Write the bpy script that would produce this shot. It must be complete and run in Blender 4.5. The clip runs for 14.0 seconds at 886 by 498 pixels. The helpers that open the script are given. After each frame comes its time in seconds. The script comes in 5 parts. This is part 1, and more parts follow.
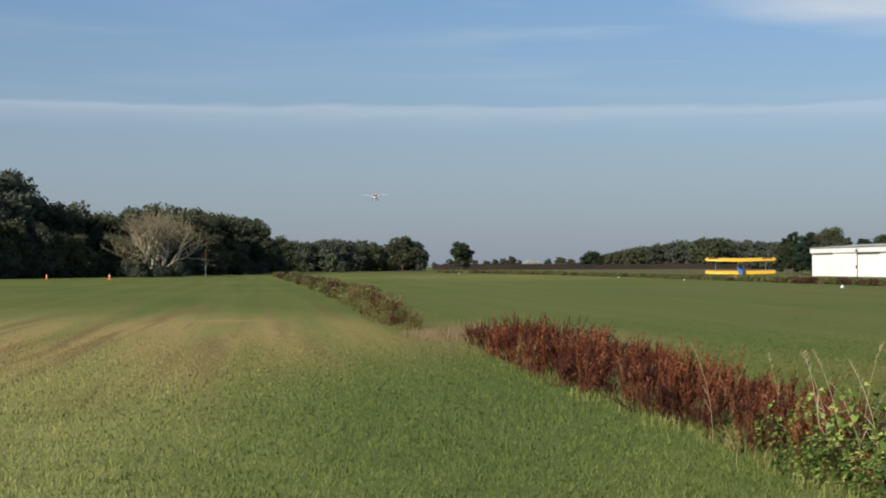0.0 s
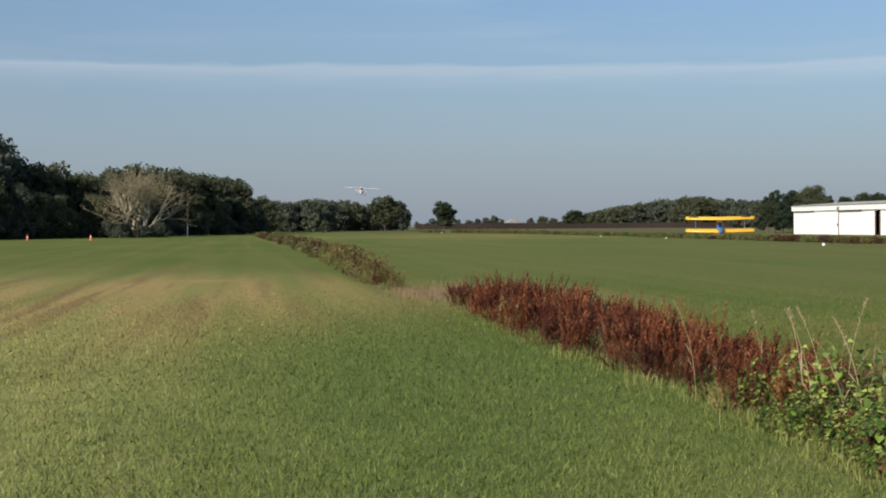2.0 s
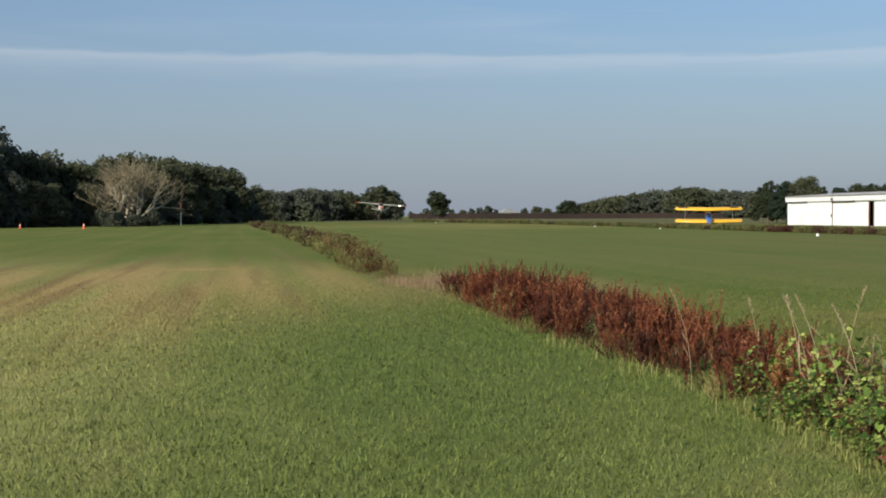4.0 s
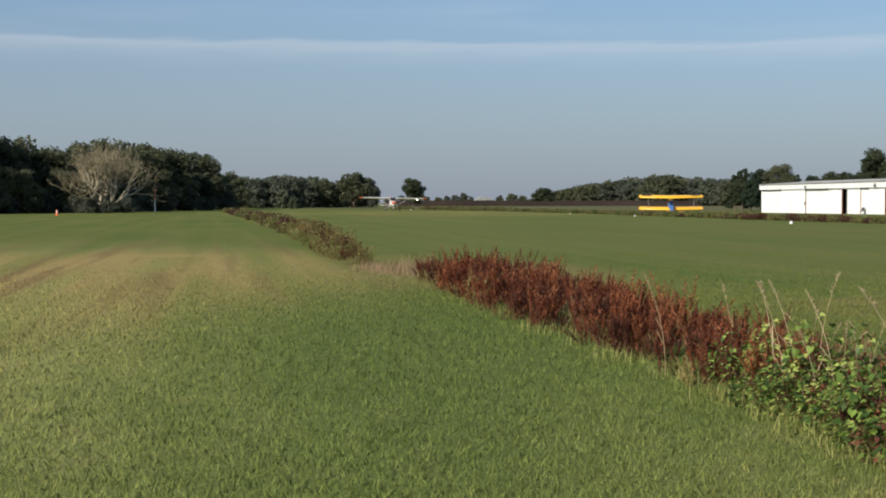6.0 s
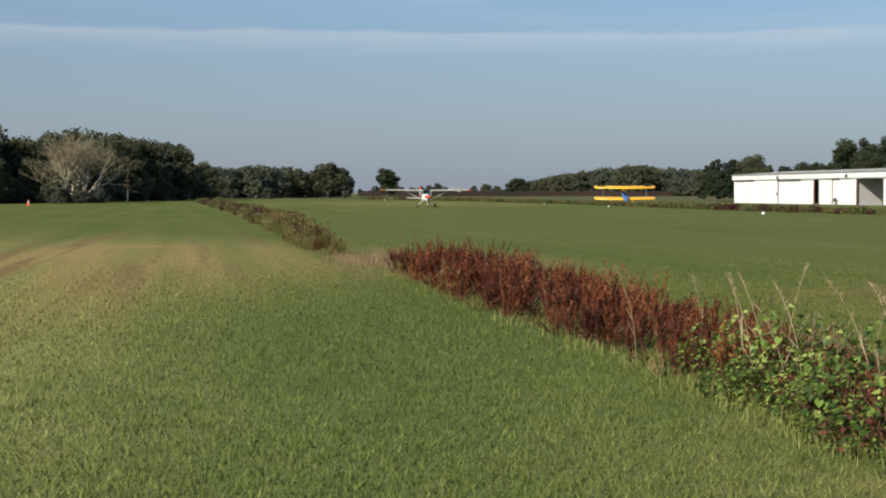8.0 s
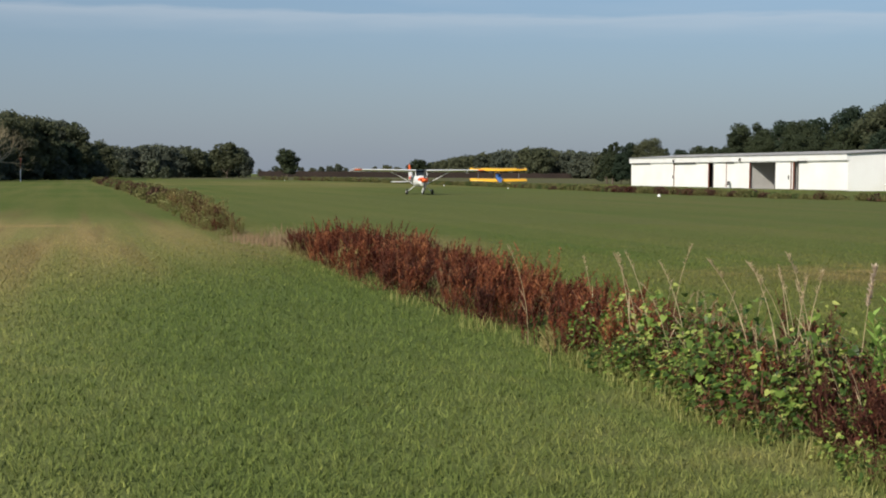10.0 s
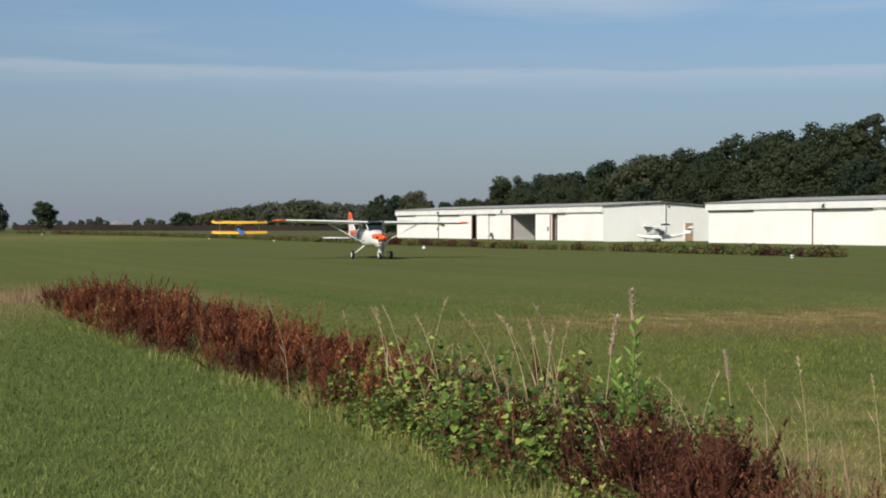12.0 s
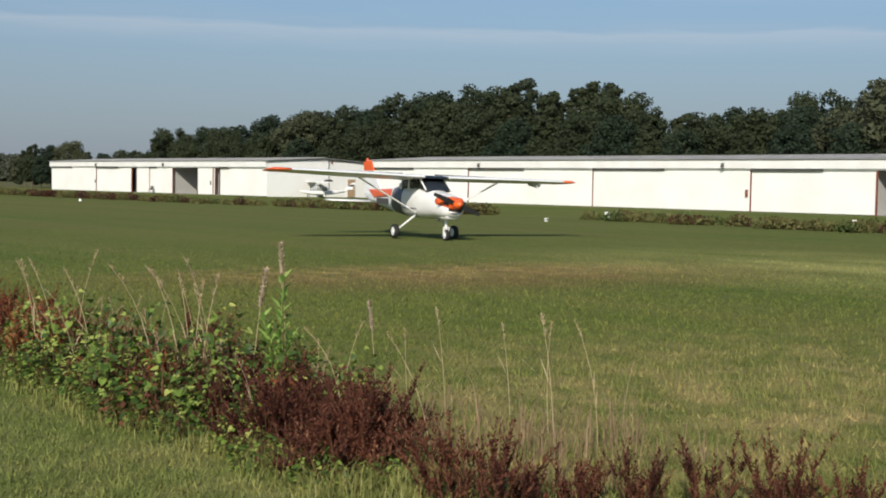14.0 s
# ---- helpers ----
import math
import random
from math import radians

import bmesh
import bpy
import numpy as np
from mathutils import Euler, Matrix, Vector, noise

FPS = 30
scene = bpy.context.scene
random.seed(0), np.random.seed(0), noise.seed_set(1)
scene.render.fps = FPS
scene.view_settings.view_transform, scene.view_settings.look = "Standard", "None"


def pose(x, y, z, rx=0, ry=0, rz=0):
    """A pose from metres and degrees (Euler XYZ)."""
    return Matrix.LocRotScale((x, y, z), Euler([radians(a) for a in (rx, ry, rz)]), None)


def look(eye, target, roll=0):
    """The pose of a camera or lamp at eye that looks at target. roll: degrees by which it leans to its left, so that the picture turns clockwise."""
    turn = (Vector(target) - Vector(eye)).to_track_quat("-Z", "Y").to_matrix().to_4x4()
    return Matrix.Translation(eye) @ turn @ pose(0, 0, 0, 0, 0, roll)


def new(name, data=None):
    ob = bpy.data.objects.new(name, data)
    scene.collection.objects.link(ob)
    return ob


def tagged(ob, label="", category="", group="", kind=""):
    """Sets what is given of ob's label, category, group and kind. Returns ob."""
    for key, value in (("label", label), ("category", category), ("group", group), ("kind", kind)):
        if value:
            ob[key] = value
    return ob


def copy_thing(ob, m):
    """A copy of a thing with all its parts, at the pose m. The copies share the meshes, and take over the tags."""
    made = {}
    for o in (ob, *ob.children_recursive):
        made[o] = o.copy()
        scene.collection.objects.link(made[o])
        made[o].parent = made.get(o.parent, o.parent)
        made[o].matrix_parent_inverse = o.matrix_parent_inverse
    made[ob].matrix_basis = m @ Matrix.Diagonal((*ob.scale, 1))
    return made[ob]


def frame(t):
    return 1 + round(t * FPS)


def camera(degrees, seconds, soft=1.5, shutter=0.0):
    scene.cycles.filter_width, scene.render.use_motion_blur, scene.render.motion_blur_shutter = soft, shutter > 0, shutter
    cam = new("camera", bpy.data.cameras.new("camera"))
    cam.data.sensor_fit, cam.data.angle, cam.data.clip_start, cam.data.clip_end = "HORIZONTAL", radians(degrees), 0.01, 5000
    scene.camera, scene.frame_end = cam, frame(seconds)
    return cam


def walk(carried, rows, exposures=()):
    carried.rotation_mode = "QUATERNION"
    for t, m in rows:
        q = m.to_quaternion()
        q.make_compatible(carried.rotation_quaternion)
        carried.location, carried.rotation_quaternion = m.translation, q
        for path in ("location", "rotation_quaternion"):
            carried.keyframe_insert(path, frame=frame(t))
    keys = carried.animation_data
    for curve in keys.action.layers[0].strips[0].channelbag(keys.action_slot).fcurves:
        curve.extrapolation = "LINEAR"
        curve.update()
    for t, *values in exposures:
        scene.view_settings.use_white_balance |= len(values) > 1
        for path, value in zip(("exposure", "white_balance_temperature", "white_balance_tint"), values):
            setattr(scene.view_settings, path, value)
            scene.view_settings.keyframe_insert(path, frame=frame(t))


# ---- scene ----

# ---- camera ----
cam = camera(36.9, 14.0, soft=1.9)
# seconds, place, yaw, pitch, roll
PATH = [
    (0.0, 0.000, 0.000, 1.700, 0.00, 0.74, -0.21),
    (0.5, 0.007, 0.034, 1.707, -0.25, 0.55, -0.11),
    (1.0, 0.019, 0.103, 1.677, -0.84, 0.45, -0.10),
    (1.5, 0.016, 0.134, 1.680, -0.80, -0.34, -0.35),
    (2.0, 0.017, 0.141, 1.684, -0.74, -1.01, -0.42),
    (4.5, 0.028, 0.334, 1.641, -1.08, -1.58, -0.18),
    (5.0, 0.033, 0.338, 1.647, -1.19, -1.78, -0.11),
    (5.5, 0.038, 0.348, 1.648, -1.57, -1.82, -0.06),
    (6.0, 0.039, 0.367, 1.628, -2.07, -2.00, -0.13),
    (6.5, 0.050, 0.334, 1.645, -2.47, -2.34, -0.14),
    (7.0, 0.045, 0.341, 1.647, -2.68, -2.21, -0.21),
    (9.5, 0.080, 0.200, 1.638, -5.66, -3.10, 0.27),
    (10.0, 0.086, 0.144, 1.639, -7.48, -3.23, 0.29),
    (10.5, 0.103, 0.137, 1.647, -10.27, -2.00, 0.22),
    (11.0, 0.123, 0.139, 1.650, -12.56, -0.91, 0.41),
    (11.5, 0.147, 0.172, 1.652, -14.88, -0.95, 0.15),
    (12.0, 0.147, 0.044, 1.667, -17.48, -0.95, 0.03),
    (12.5, 0.139, -0.034, 1.678, -20.80, -1.51, 0.16),
    (13.0, 0.150, -0.047, 1.654, -25.26, -2.22, 0.34),
    (13.5, 0.144, -0.064, 1.664, -28.10, -2.27, 0.45),
    (14.0, 0.135, -0.215, 1.668, -31.93, -2.75, 1.02),
]
EXPOSURE = [(0.0, 0.10), (2.0, 0.15), (7.0, 0.15), (9.5, 0.06), (11.0, -0.03), (12.5, -0.06), (14.0, -0.04)]
walk(cam, [(t, pose(x, y, z, 90 + pitch, 0, yaw) @ pose(0, 0, 0, 0, 0, roll)) for t, x, y, z, yaw, pitch, roll in PATH], EXPOSURE)

# ---- sky and sun ----
SUN_WAY = Vector((-0.68, -0.73, 0.0)).normalized()
SUN_UP = radians(31)


def make_world():
    world = bpy.data.worlds.new("sky")
    scene.world = world
    world.use_nodes = True
    nt = world.node_tree
    nt.nodes.clear()
    N, L = nt.nodes.new, nt.links.new
    sky = N("ShaderNodeTexSky")
    sky.sky_type = "NISHITA"
    sky.sun_disc = False
    sky.sun_elevation = SUN_UP
    sky.sun_rotation = math.atan2(SUN_WAY.x, SUN_WAY.y)
    sky.air_density, sky.dust_density, sky.ozone_density = 1.0, 1.2, 2.0
    tc = N("ShaderNodeTexCoord")
    sep = N("ShaderNodeSeparateXYZ")
    L(tc.outputs["Generated"], sep.inputs[0])
    # high thin cloud: streaks that lie along the horizon
    mp = N("ShaderNodeMapping")
    mp.inputs["Scale"].default_value = (2.2, 2.2, 26.0)
    L(tc.outputs["Generated"], mp.inputs[0])
    n1 = N("ShaderNodeTexNoise")
    n1.inputs["Scale"].default_value, n1.inputs["Detail"].default_value = 1.6, 7.0
    n1.inputs["Distortion"].default_value = 0.35
    L(mp.outputs[0], n1.inputs["Vector"])
    streak = ramp(nt, n1.outputs["Fac"], [(0.50, 0.0), (0.76, 0.36)])
    # the streaks keep to the higher sky
    high = ramp(nt, sep.outputs["Z"], [(0.10, 0.0), (0.17, 1.0)])
    m1 = math_node(nt, "MULTIPLY", math_node(nt, "MULTIPLY", streak, high), ramp(nt, sep.outputs["X"], [(0.0, 0.35), (0.10, 1.0)]))
    # one long band of cloud low over the horizon
    mp2 = N("ShaderNodeMapping")
    mp2.inputs["Scale"].default_value = (7.0, 7.0, 60.0)
    L(tc.outputs["Generated"], mp2.inputs[0])
    n2 = N("ShaderNodeTexNoise")
    n2.inputs["Scale"].default_value, n2.inputs["Detail"].default_value = 2.0, 6.0
    L(mp2.outputs[0], n2.inputs["Vector"])
    wob = math_node(nt, "MULTIPLY_ADD", n2.outputs["Fac"], 0.012, -0.006)
    zz = math_node(nt, "ADD", sep.outputs["Z"], wob)
    zz = math_node(nt, "MULTIPLY_ADD", sep.outputs["X"], 0.006, zz)
    band = ramp(nt, zz, [(0.100, 0.0), (0.112, 0.17), (0.1165, 0.36), (0.1200, 0.0)])
    both = math_node(nt, "MAXIMUM", m1, band)
    # a brighter sheet of high cloud, its lower edge sloping
    flat = N("ShaderNodeCombineXYZ")
    L(sep.outputs["X"], flat.inputs[0])
    L(math_node(nt, "MULTIPLY_ADD", sep.outputs["X"], 0.10, zz), flat.inputs[1])
    sheet = math_node(nt, "MULTIPLY", spot(nt, flat.outputs[0], (0.335, 0.220), (0.25, 0.042), 0.42), ramp(nt, n1.outputs["Fac"], [(0.35, 0.40), (0.60, 0.72)]))
    both = math_node(nt, "MAXIMUM", both, sheet)
    # pale haze in the lowest air
    tint = N("ShaderNodeMix")
    tint.data_type = "RGBA"
    tint.blend_type = "MULTIPLY"
    tint.inputs[0].default_value = 1.0
    L(sky.outputs[0], tint.inputs[6])
    tint.inputs[7].default_value = (0.81, 0.97, 1.11, 1)
    haze = N("ShaderNodeMix")
    haze.data_type = "RGBA"
    L(ramp(nt, sep.outputs["Z"], [(0.0, 0.80), (0.06, 0.62), (0.22, 0.0)]), haze.inputs[0])
    L(tint.outputs[2], haze.inputs[6])
    haze.inputs[7].default_value = (2.90, 3.27, 4.05, 1)
    mix = N("ShaderNodeMix")
    mix.data_type = "RGBA"
    L(both, mix.inputs[0])
    L(haze.outputs[2], mix.inputs[6])
    mix.inputs[7].default_value = (6.6, 6.9, 7.3, 1)
    bg = N("ShaderNodeBackground")
    bg.inputs["Strength"].default_value = 0.095
    L(mix.outputs[2], bg.inputs[0])
    out = N("ShaderNodeOutputWorld")
    L(bg.outputs[0], out.inputs[0])


def ramp(nt, src, stops):
    r = nt.nodes.new("ShaderNodeValToRGB")
    e = r.color_ramp.elements
    while len(e) < len(stops):
        e.new(0.5)
    for k, (p, v) in enumerate(stops):
        e[k].position = p
        e[k].color = (v, v, v, 1) if not isinstance(v, tuple) else (*v, 1)
    nt.links.new(src, r.inputs[0])
    return r.outputs[0]


def math_node(nt, op, a, b, c=None):
    m = nt.nodes.new("ShaderNodeMath")
    m.operation = op
    for k, v in enumerate((a, b, c)):
        if v is None:
            continue
        if isinstance(v, (int, float)):
            m.inputs[k].default_value = v
        else:
            nt.links.new(v, m.inputs[k])
    return m.outputs[0]


def spot(nt, pos, centre, size, soft):
    """1 inside an ellipse on the ground, fading to 0 beyond it."""
    sub = nt.nodes.new("ShaderNodeVectorMath")
    sub.operation = "SUBTRACT"
    nt.links.new(pos, sub.inputs[0])
    sub.inputs[1].default_value = (*centre, 0)
    mul = nt.nodes.new("ShaderNodeVectorMath")
    mul.operation = "MULTIPLY"
    nt.links.new(sub.outputs[0], mul.inputs[0])
    mul.inputs[1].default_value = (1 / size[0], 1 / size[1], 0)
    ln = nt.nodes.new("ShaderNodeVectorMath")
    ln.operation = "LENGTH"
    nt.links.new(mul.outputs[0], ln.inputs[0])
    return ramp(nt, ln.outputs["Value"], [(max(0.0, 1 - soft) * 0.5, 1.0), (min(1.0, (1 + soft) * 0.5), 0.0)])


make_world()
sun = new("sun", bpy.data.lights.new("sun", "SUN"))
sun.data.energy, sun.data.angle, sun.data.color = 4.9, radians(0.6), (1.0, 0.93, 0.82)
sun.matrix_basis = look(Vector((0, 0, 60)) + 50 * (SUN_WAY * math.cos(SUN_UP) + Vector((0, 0, math.sin(SUN_UP)))), (0, 0, 60))

# ---- materials ----


def shader(name, rough=0.7, metal=0.0, spec=0.4):
    m = bpy.data.materials.new(name)
    m.use_nodes = True
    b = m.node_tree.nodes["Principled BSDF"]
    b.inputs["Roughness"].default_value = rough
    b.inputs["Metallic"].default_value = metal
    b.inputs["Specular IOR Level"].default_value = spec
    return m, m.node_tree, b


def noise_of(nt, scale, detail=4.0, coord="Object", stretch=(1, 1, 1)):
    tc = nt.nodes.new("ShaderNodeTexCoord")
    mp = nt.nodes.new("ShaderNodeMapping")
    mp.inputs["Scale"].default_value = stretch
    nt.links.new(tc.outputs[coord], mp.inputs[0])
    n = nt.nodes.new("ShaderNodeTexNoise")
    n.inputs["Scale"].default_value, n.inputs["Detail"].default_value = scale, detail
    nt.links.new(mp.outputs[0], n.inputs["Vector"])
    return n.outputs["Fac"]


def mixed(nt, fac, a, b, mode="MIX"):
    m = nt.nodes.new("ShaderNodeMix")
    m.data_type, m.blend_type = "RGBA", mode
    for k, v in ((0, fac), (6, a), (7, b)):
        if isinstance(v, tuple):
            m.inputs[k].default_value = (*v, 1)
        elif isinstance(v, (int, float)):
            m.inputs[k].default_value = v
        else:
            nt.links.new(v, m.inputs[k])
    return m.outputs[2]


def bump(nt, b, src, strength, distance=0.02):
    n = nt.nodes.new("ShaderNodeBump")
    n.inputs["Strength"].default_value, n.inputs["Distance"].default_value = strength, distance
    nt.links.new(src, n.inputs["Height"])
    nt.links.new(n.outputs[0], b.inputs["Normal"])


def surface(name, c1, c2, scale=3.0, fine=40.0, rough=0.6, metal=0.0, relief=0.1, spec=0.4):
    """Two colours mixed by coarse stains and by a fine grain, with a fine relief."""
    m, nt, b = shader(name, rough, metal, spec)
    coarse = ramp(nt, noise_of(nt, scale), [(0.35, 0.0), (0.68, 1.0)])
    grain = noise_of(nt, fine, 3.0)
    col = mixed(nt, coarse, c1, c2)
    col = mixed(nt, 0.5, col, ramp(nt, grain, [(0.3, 0.45), (0.7, 0.62)]), "OVERLAY")
    nt.links.new(col, b.inputs["Base Color"])
    if relief:
        bump(nt, b, grain, relief)
    return m


def leafy(name, stops, rough=0.6, through_light=0.0):
    """Leaves and stems: every loose piece takes its own shade, every plant a shift of it."""
    m, nt, b = shader(name, rough, 0.0, 0.25)
    geo = nt.nodes.new("ShaderNodeNewGeometry")
    inf = nt.nodes.new("ShaderNodeObjectInfo")
    v = math_node(nt, "MULTIPLY_ADD", inf.outputs["Random"], 0.5, math_node(nt, "MULTIPLY", geo.outputs["Random Per Island"], 0.5))
    col = ramp(nt, v, stops)
    nt.links.new(col, b.inputs["Base Color"])
    if through_light:
        tr = nt.nodes.new("ShaderNodeBsdfTranslucent")
        nt.links.new(col, tr.inputs[0])
        ms = nt.nodes.new("ShaderNodeMixShader")
        ms.inputs[0].default_value = through_light
        nt.links.new(b.outputs[0], ms.inputs[1])
        nt.links.new(tr.outputs[0], ms.inputs[2])
        nt.links.new(ms.outputs[0], nt.nodes["Material Output"].inputs[0])
    return m


def turf(name, lift=1.0, blades=False):
    """Mown grass: fresh and dry patches, mowing lines along the strip, mottling, fine blades."""
    m, nt, b = shader(name, 0.9, 0.0, 0.03)
    geo = nt.nodes.new("ShaderNodeNewGeometry")
    pos = geo.outputs["Position"]

    def noise_at(scale, detail, stretch):
        mp = nt.nodes.new("ShaderNodeMapping")
        mp.vector_type = "TEXTURE"
        mp.inputs["Rotation"].default_value = (0, 0, radians(7.7))
        mp.inputs["Scale"].default_value = [1 / q for q in stretch]
        nt.links.new(pos, mp.inputs[0])
        n = nt.nodes.new("ShaderNodeTexNoise")
        n.inputs["Scale"].default_value, n.inputs["Detail"].default_value = scale, detail
        nt.links.new(mp.outputs[0], n.inputs["Vector"])
        return n.outputs["Fac"]

    def tone(*c):
        return tuple(q * lift for q in c)

    def where(centre, size, soft, src, stops):
        """A patch of ground, broken up by a noise."""
        return math_node(nt, "MULTIPLY", spot(nt, pos, centre, size, soft), ramp(nt, src, stops))

    fresh, mid, dry = tone(0.086, 0.122, 0.028), tone(0.121, 0.139, 0.036), tone(0.180, 0.166, 0.056)
    straw, brown, pale_green = tone(0.315, 0.232, 0.096), tone(0.185, 0.128, 0.058), tone(0.285, 0.278, 0.100)
    big = noise_at(0.10, 5, (1, 0.45, 1))
    mott = noise_at(1.7, 6, (1, 0.8, 1))
    small = noise_at(5.0, 5, (1, 0.8, 1))
    tufts = noise_at(0.45, 4, (1, 0.6, 1))
    lines = noise_at(0.60, 4, (1, 0.02, 1))
    ruts = noise_at(0.95, 3, (1, 0.03, 1))
    col = mixed(nt, ramp(nt, big, [(0.36, 0.0), (0.62, 1.0)]), fresh, mid)
    col = mixed(nt, math_node(nt, "MULTIPLY", ramp(nt, lines, [(0.42, 0.0), (0.66, 1.0)]), 0.46), col, dry)
    col = mixed(nt, math_node(nt, "MULTIPLY", ramp(nt, mott, [(0.50, 0.0), (0.75, 1.0)]), 0.5), col, dry)
    # the landing strip is worn and olive, with browner swathes along it
    worn = where((22, 80), (46, 120), 0.35, noise_at(0.12, 5, (0.5, 1, 1)), [(0.30, 0.25), (0.65, 0.75)])
    col = mixed(nt, worn, col, tone(0.116, 0.132, 0.043))
    col = mixed(nt, where((30, 60), (44, 90), 0.5, noise_at(0.35, 4, (1, 0.05, 1)), [(0.46, 0.0), (0.66, 0.45)]), col, tone(0.160, 0.138, 0.054))
    # the near lawn is paler than the strip
    pale = where((-12, 20), (18, 50), 0.6, noise_at(0.55, 5, (1, 0.04, 1)), [(0.32, 0.25), (0.68, 0.95)])
    col = mixed(nt, pale, col, pale_green)
    # paler again close by: light scattered back off near blades, put into the colour
    pale = where((-8.5, 8.0), (18.0, 20.0), 0.7, tufts, [(0.30, 0.25), (0.62, 0.95)])
    col = mixed(nt, pale, col, pale_green)
    flecks = where((-8.0, 8.0), (16.0, 18.0), 0.6, mott, [(0.50, 0.0), (0.68, 0.40)])
    col = mixed(nt, flecks, col, tone(0.335, 0.290, 0.120))
    # a darker green stretch beside the weed bank
    col = mixed(nt, where((0.3, 14.0), (5.8, 21.0), 0.6, big, [(0.30, 0.60), (0.65, 0.95)]), col, tone(0.090, 0.125, 0.034))
    # burnt grass where vehicles cross the lawn
    burn = where((-7.8, 33), (12.5, 25), 0.5, noise_at(0.8, 6, (1, 0.05, 1)), [(0.36, 0.22), (0.58, 0.95)])
    burn = math_node(nt, "MAXIMUM", burn, where((-7.3, 41.8), (4.6, 2.6), 0.5, mott, [(0.3, 0.55), (0.6, 0.95)]))
    col = mixed(nt, burn, col, straw)
    col = mixed(nt, where((-9.5, 36), (16, 34), 0.6, ruts, [(0.52, 0.0), (0.60, 0.75)]), col, brown)
    # dry patches on the strip and beside the weeds
    col = mixed(nt, where((15.0, 20.4), (12.0, 5.2), 0.6, tufts, [(0.32, 0.35), (0.60, 0.95)]), col, brown)
    col = mixed(nt, where((13.6, 21.6), (9.5, 3.2), 0.6, mott, [(0.40, 0.0), (0.62, 0.75)]), col, straw)
    col = mixed(nt, where((8.4, 6.6), (8.6, 7.2), 0.7, mott, [(0.38, 0.15), (0.60, 0.85)]), col, tone(0.300, 0.235, 0.105))
    col = mixed(nt, where((23.5, 20.0), (9.0, 11.0), 0.8, tufts, [(0.34, 0.2), (0.60, 0.85)]), col, pale_green)
    col = mixed(nt, where((2.2, 31.0), (4.4, 9.0), 0.7, mott, [(0.30, 0.25), (0.60, 0.75)]), col, tone(0.27, 0.185, 0.095))
    col = mixed(nt, where((8, 210), (46, 70), 0.9, big, [(0.32, 0.1), (0.58, 0.5)]), col, straw)
    col = mixed(nt, 0.40, col, ramp(nt, small, [(0.32, 0.36), (0.70, 0.66)]), "OVERLAY")
    fine = noise_at(26.0, 4, (1, 0.7, 1))
    col = mixed(nt, 0.5, col, ramp(nt, fine, [(0.30, 0.34), (0.72, 0.68)]), "OVERLAY")
    if blades:
        r = geo.outputs["Random Per Island"]
        col = mixed(nt, 1.0, col, ramp(nt, r, [(0.0, (0.62, 0.70, 0.62)), (0.55, (1.0, 1.02, 0.96)), (0.85, (1.18, 1.16, 1.08)), (1.0, (1.6, 1.5, 1.35))]), "MULTIPLY")
    nt.links.new(col, b.inputs["Base Color"])
    if not blades:
        bump(nt, b, fine, 0.6, 0.04)
    return m


TURF = turf("mown_grass")
BLADE = turf("grass_blade", 1.03, True)
WHITE_WALL = surface("white_painted_sheet", (0.86, 0.85, 0.81), (0.80, 0.78, 0.73), 0.35, 6, 0.5, 0.0, 0.05)
BARE_SHEET = surface("bare_grey_sheet", (0.42, 0.41, 0.39), (0.34, 0.33, 0.31), 0.5, 8, 0.7, 0.0, 0.05)
WHITE_TRIM = surface("white_trim", (0.82, 0.81, 0.78), (0.74, 0.72, 0.68), 0.5, 8, 0.45, 0.0, 0.03)
ROOF = surface("galvanised_roof", (0.30, 0.295, 0.285), (0.22, 0.215, 0.21), 0.6, 5, 0.7, 0.0, 0.1)
RUST = surface("red_oxide_steel", (0.16, 0.05, 0.035), (0.24, 0.09, 0.05), 1.5, 20, 0.6)
DARK = surface("dark_steel", (0.05, 0.05, 0.05), (0.08, 0.075, 0.07), 2, 20, 0.6)
CONCRETE = surface("concrete", (0.32, 0.30, 0.28), (0.24, 0.23, 0.21), 0.8, 15, 0.85)
TAN = surface("tan_door_paint", (0.42, 0.28, 0.17), (0.36, 0.24, 0.14), 2, 20, 0.6)
PAINT_WHITE = surface("white_aircraft_paint", (0.82, 0.81, 0.79), (0.77, 0.76, 0.73), 1.2, 9, 0.28, 0.0, 0.01, 0.5)
PAINT_ORANGE = surface("orange_aircraft_paint", (0.82, 0.13, 0.025), (0.72, 0.10, 0.02), 1.5, 9, 0.3, 0.0, 0.01, 0.5)
PAINT_YELLOW = surface("yellow_aircraft_paint", (0.85, 0.46, 0.03), (0.78, 0.40, 0.025), 1.2, 9, 0.35, 0.0, 0.01, 0.5)
PAINT_BLUE = surface("blue_aircraft_paint", (0.05, 0.16, 0.45), (0.04, 0.12, 0.36), 1.2, 9, 0.35, 0.0, 0.01, 0.5)
PAINT_GREY = surface("grey_belly_paint", (0.11, 0.11, 0.12), (0.085, 0.085, 0.095), 1.2, 9, 0.4, 0.0, 0.01)
RUBBER = surface("tyre_rubber", (0.014, 0.014, 0.014), (0.022, 0.021, 0.020), 6, 40, 0.8)
METAL = surface("bare_metal", (0.5, 0.5, 0.5), (0.4, 0.4, 0.4), 6, 40, 0.35, 0.9, 0.02)
BLACK = surface("matt_black", (0.02, 0.02, 0.02), (0.03, 0.03, 0.03), 6, 40, 0.5)
FADED_RED = surface("faded_red_fabric", (0.34, 0.13, 0.075), (0.26, 0.10, 0.06), 3, 30, 0.8)
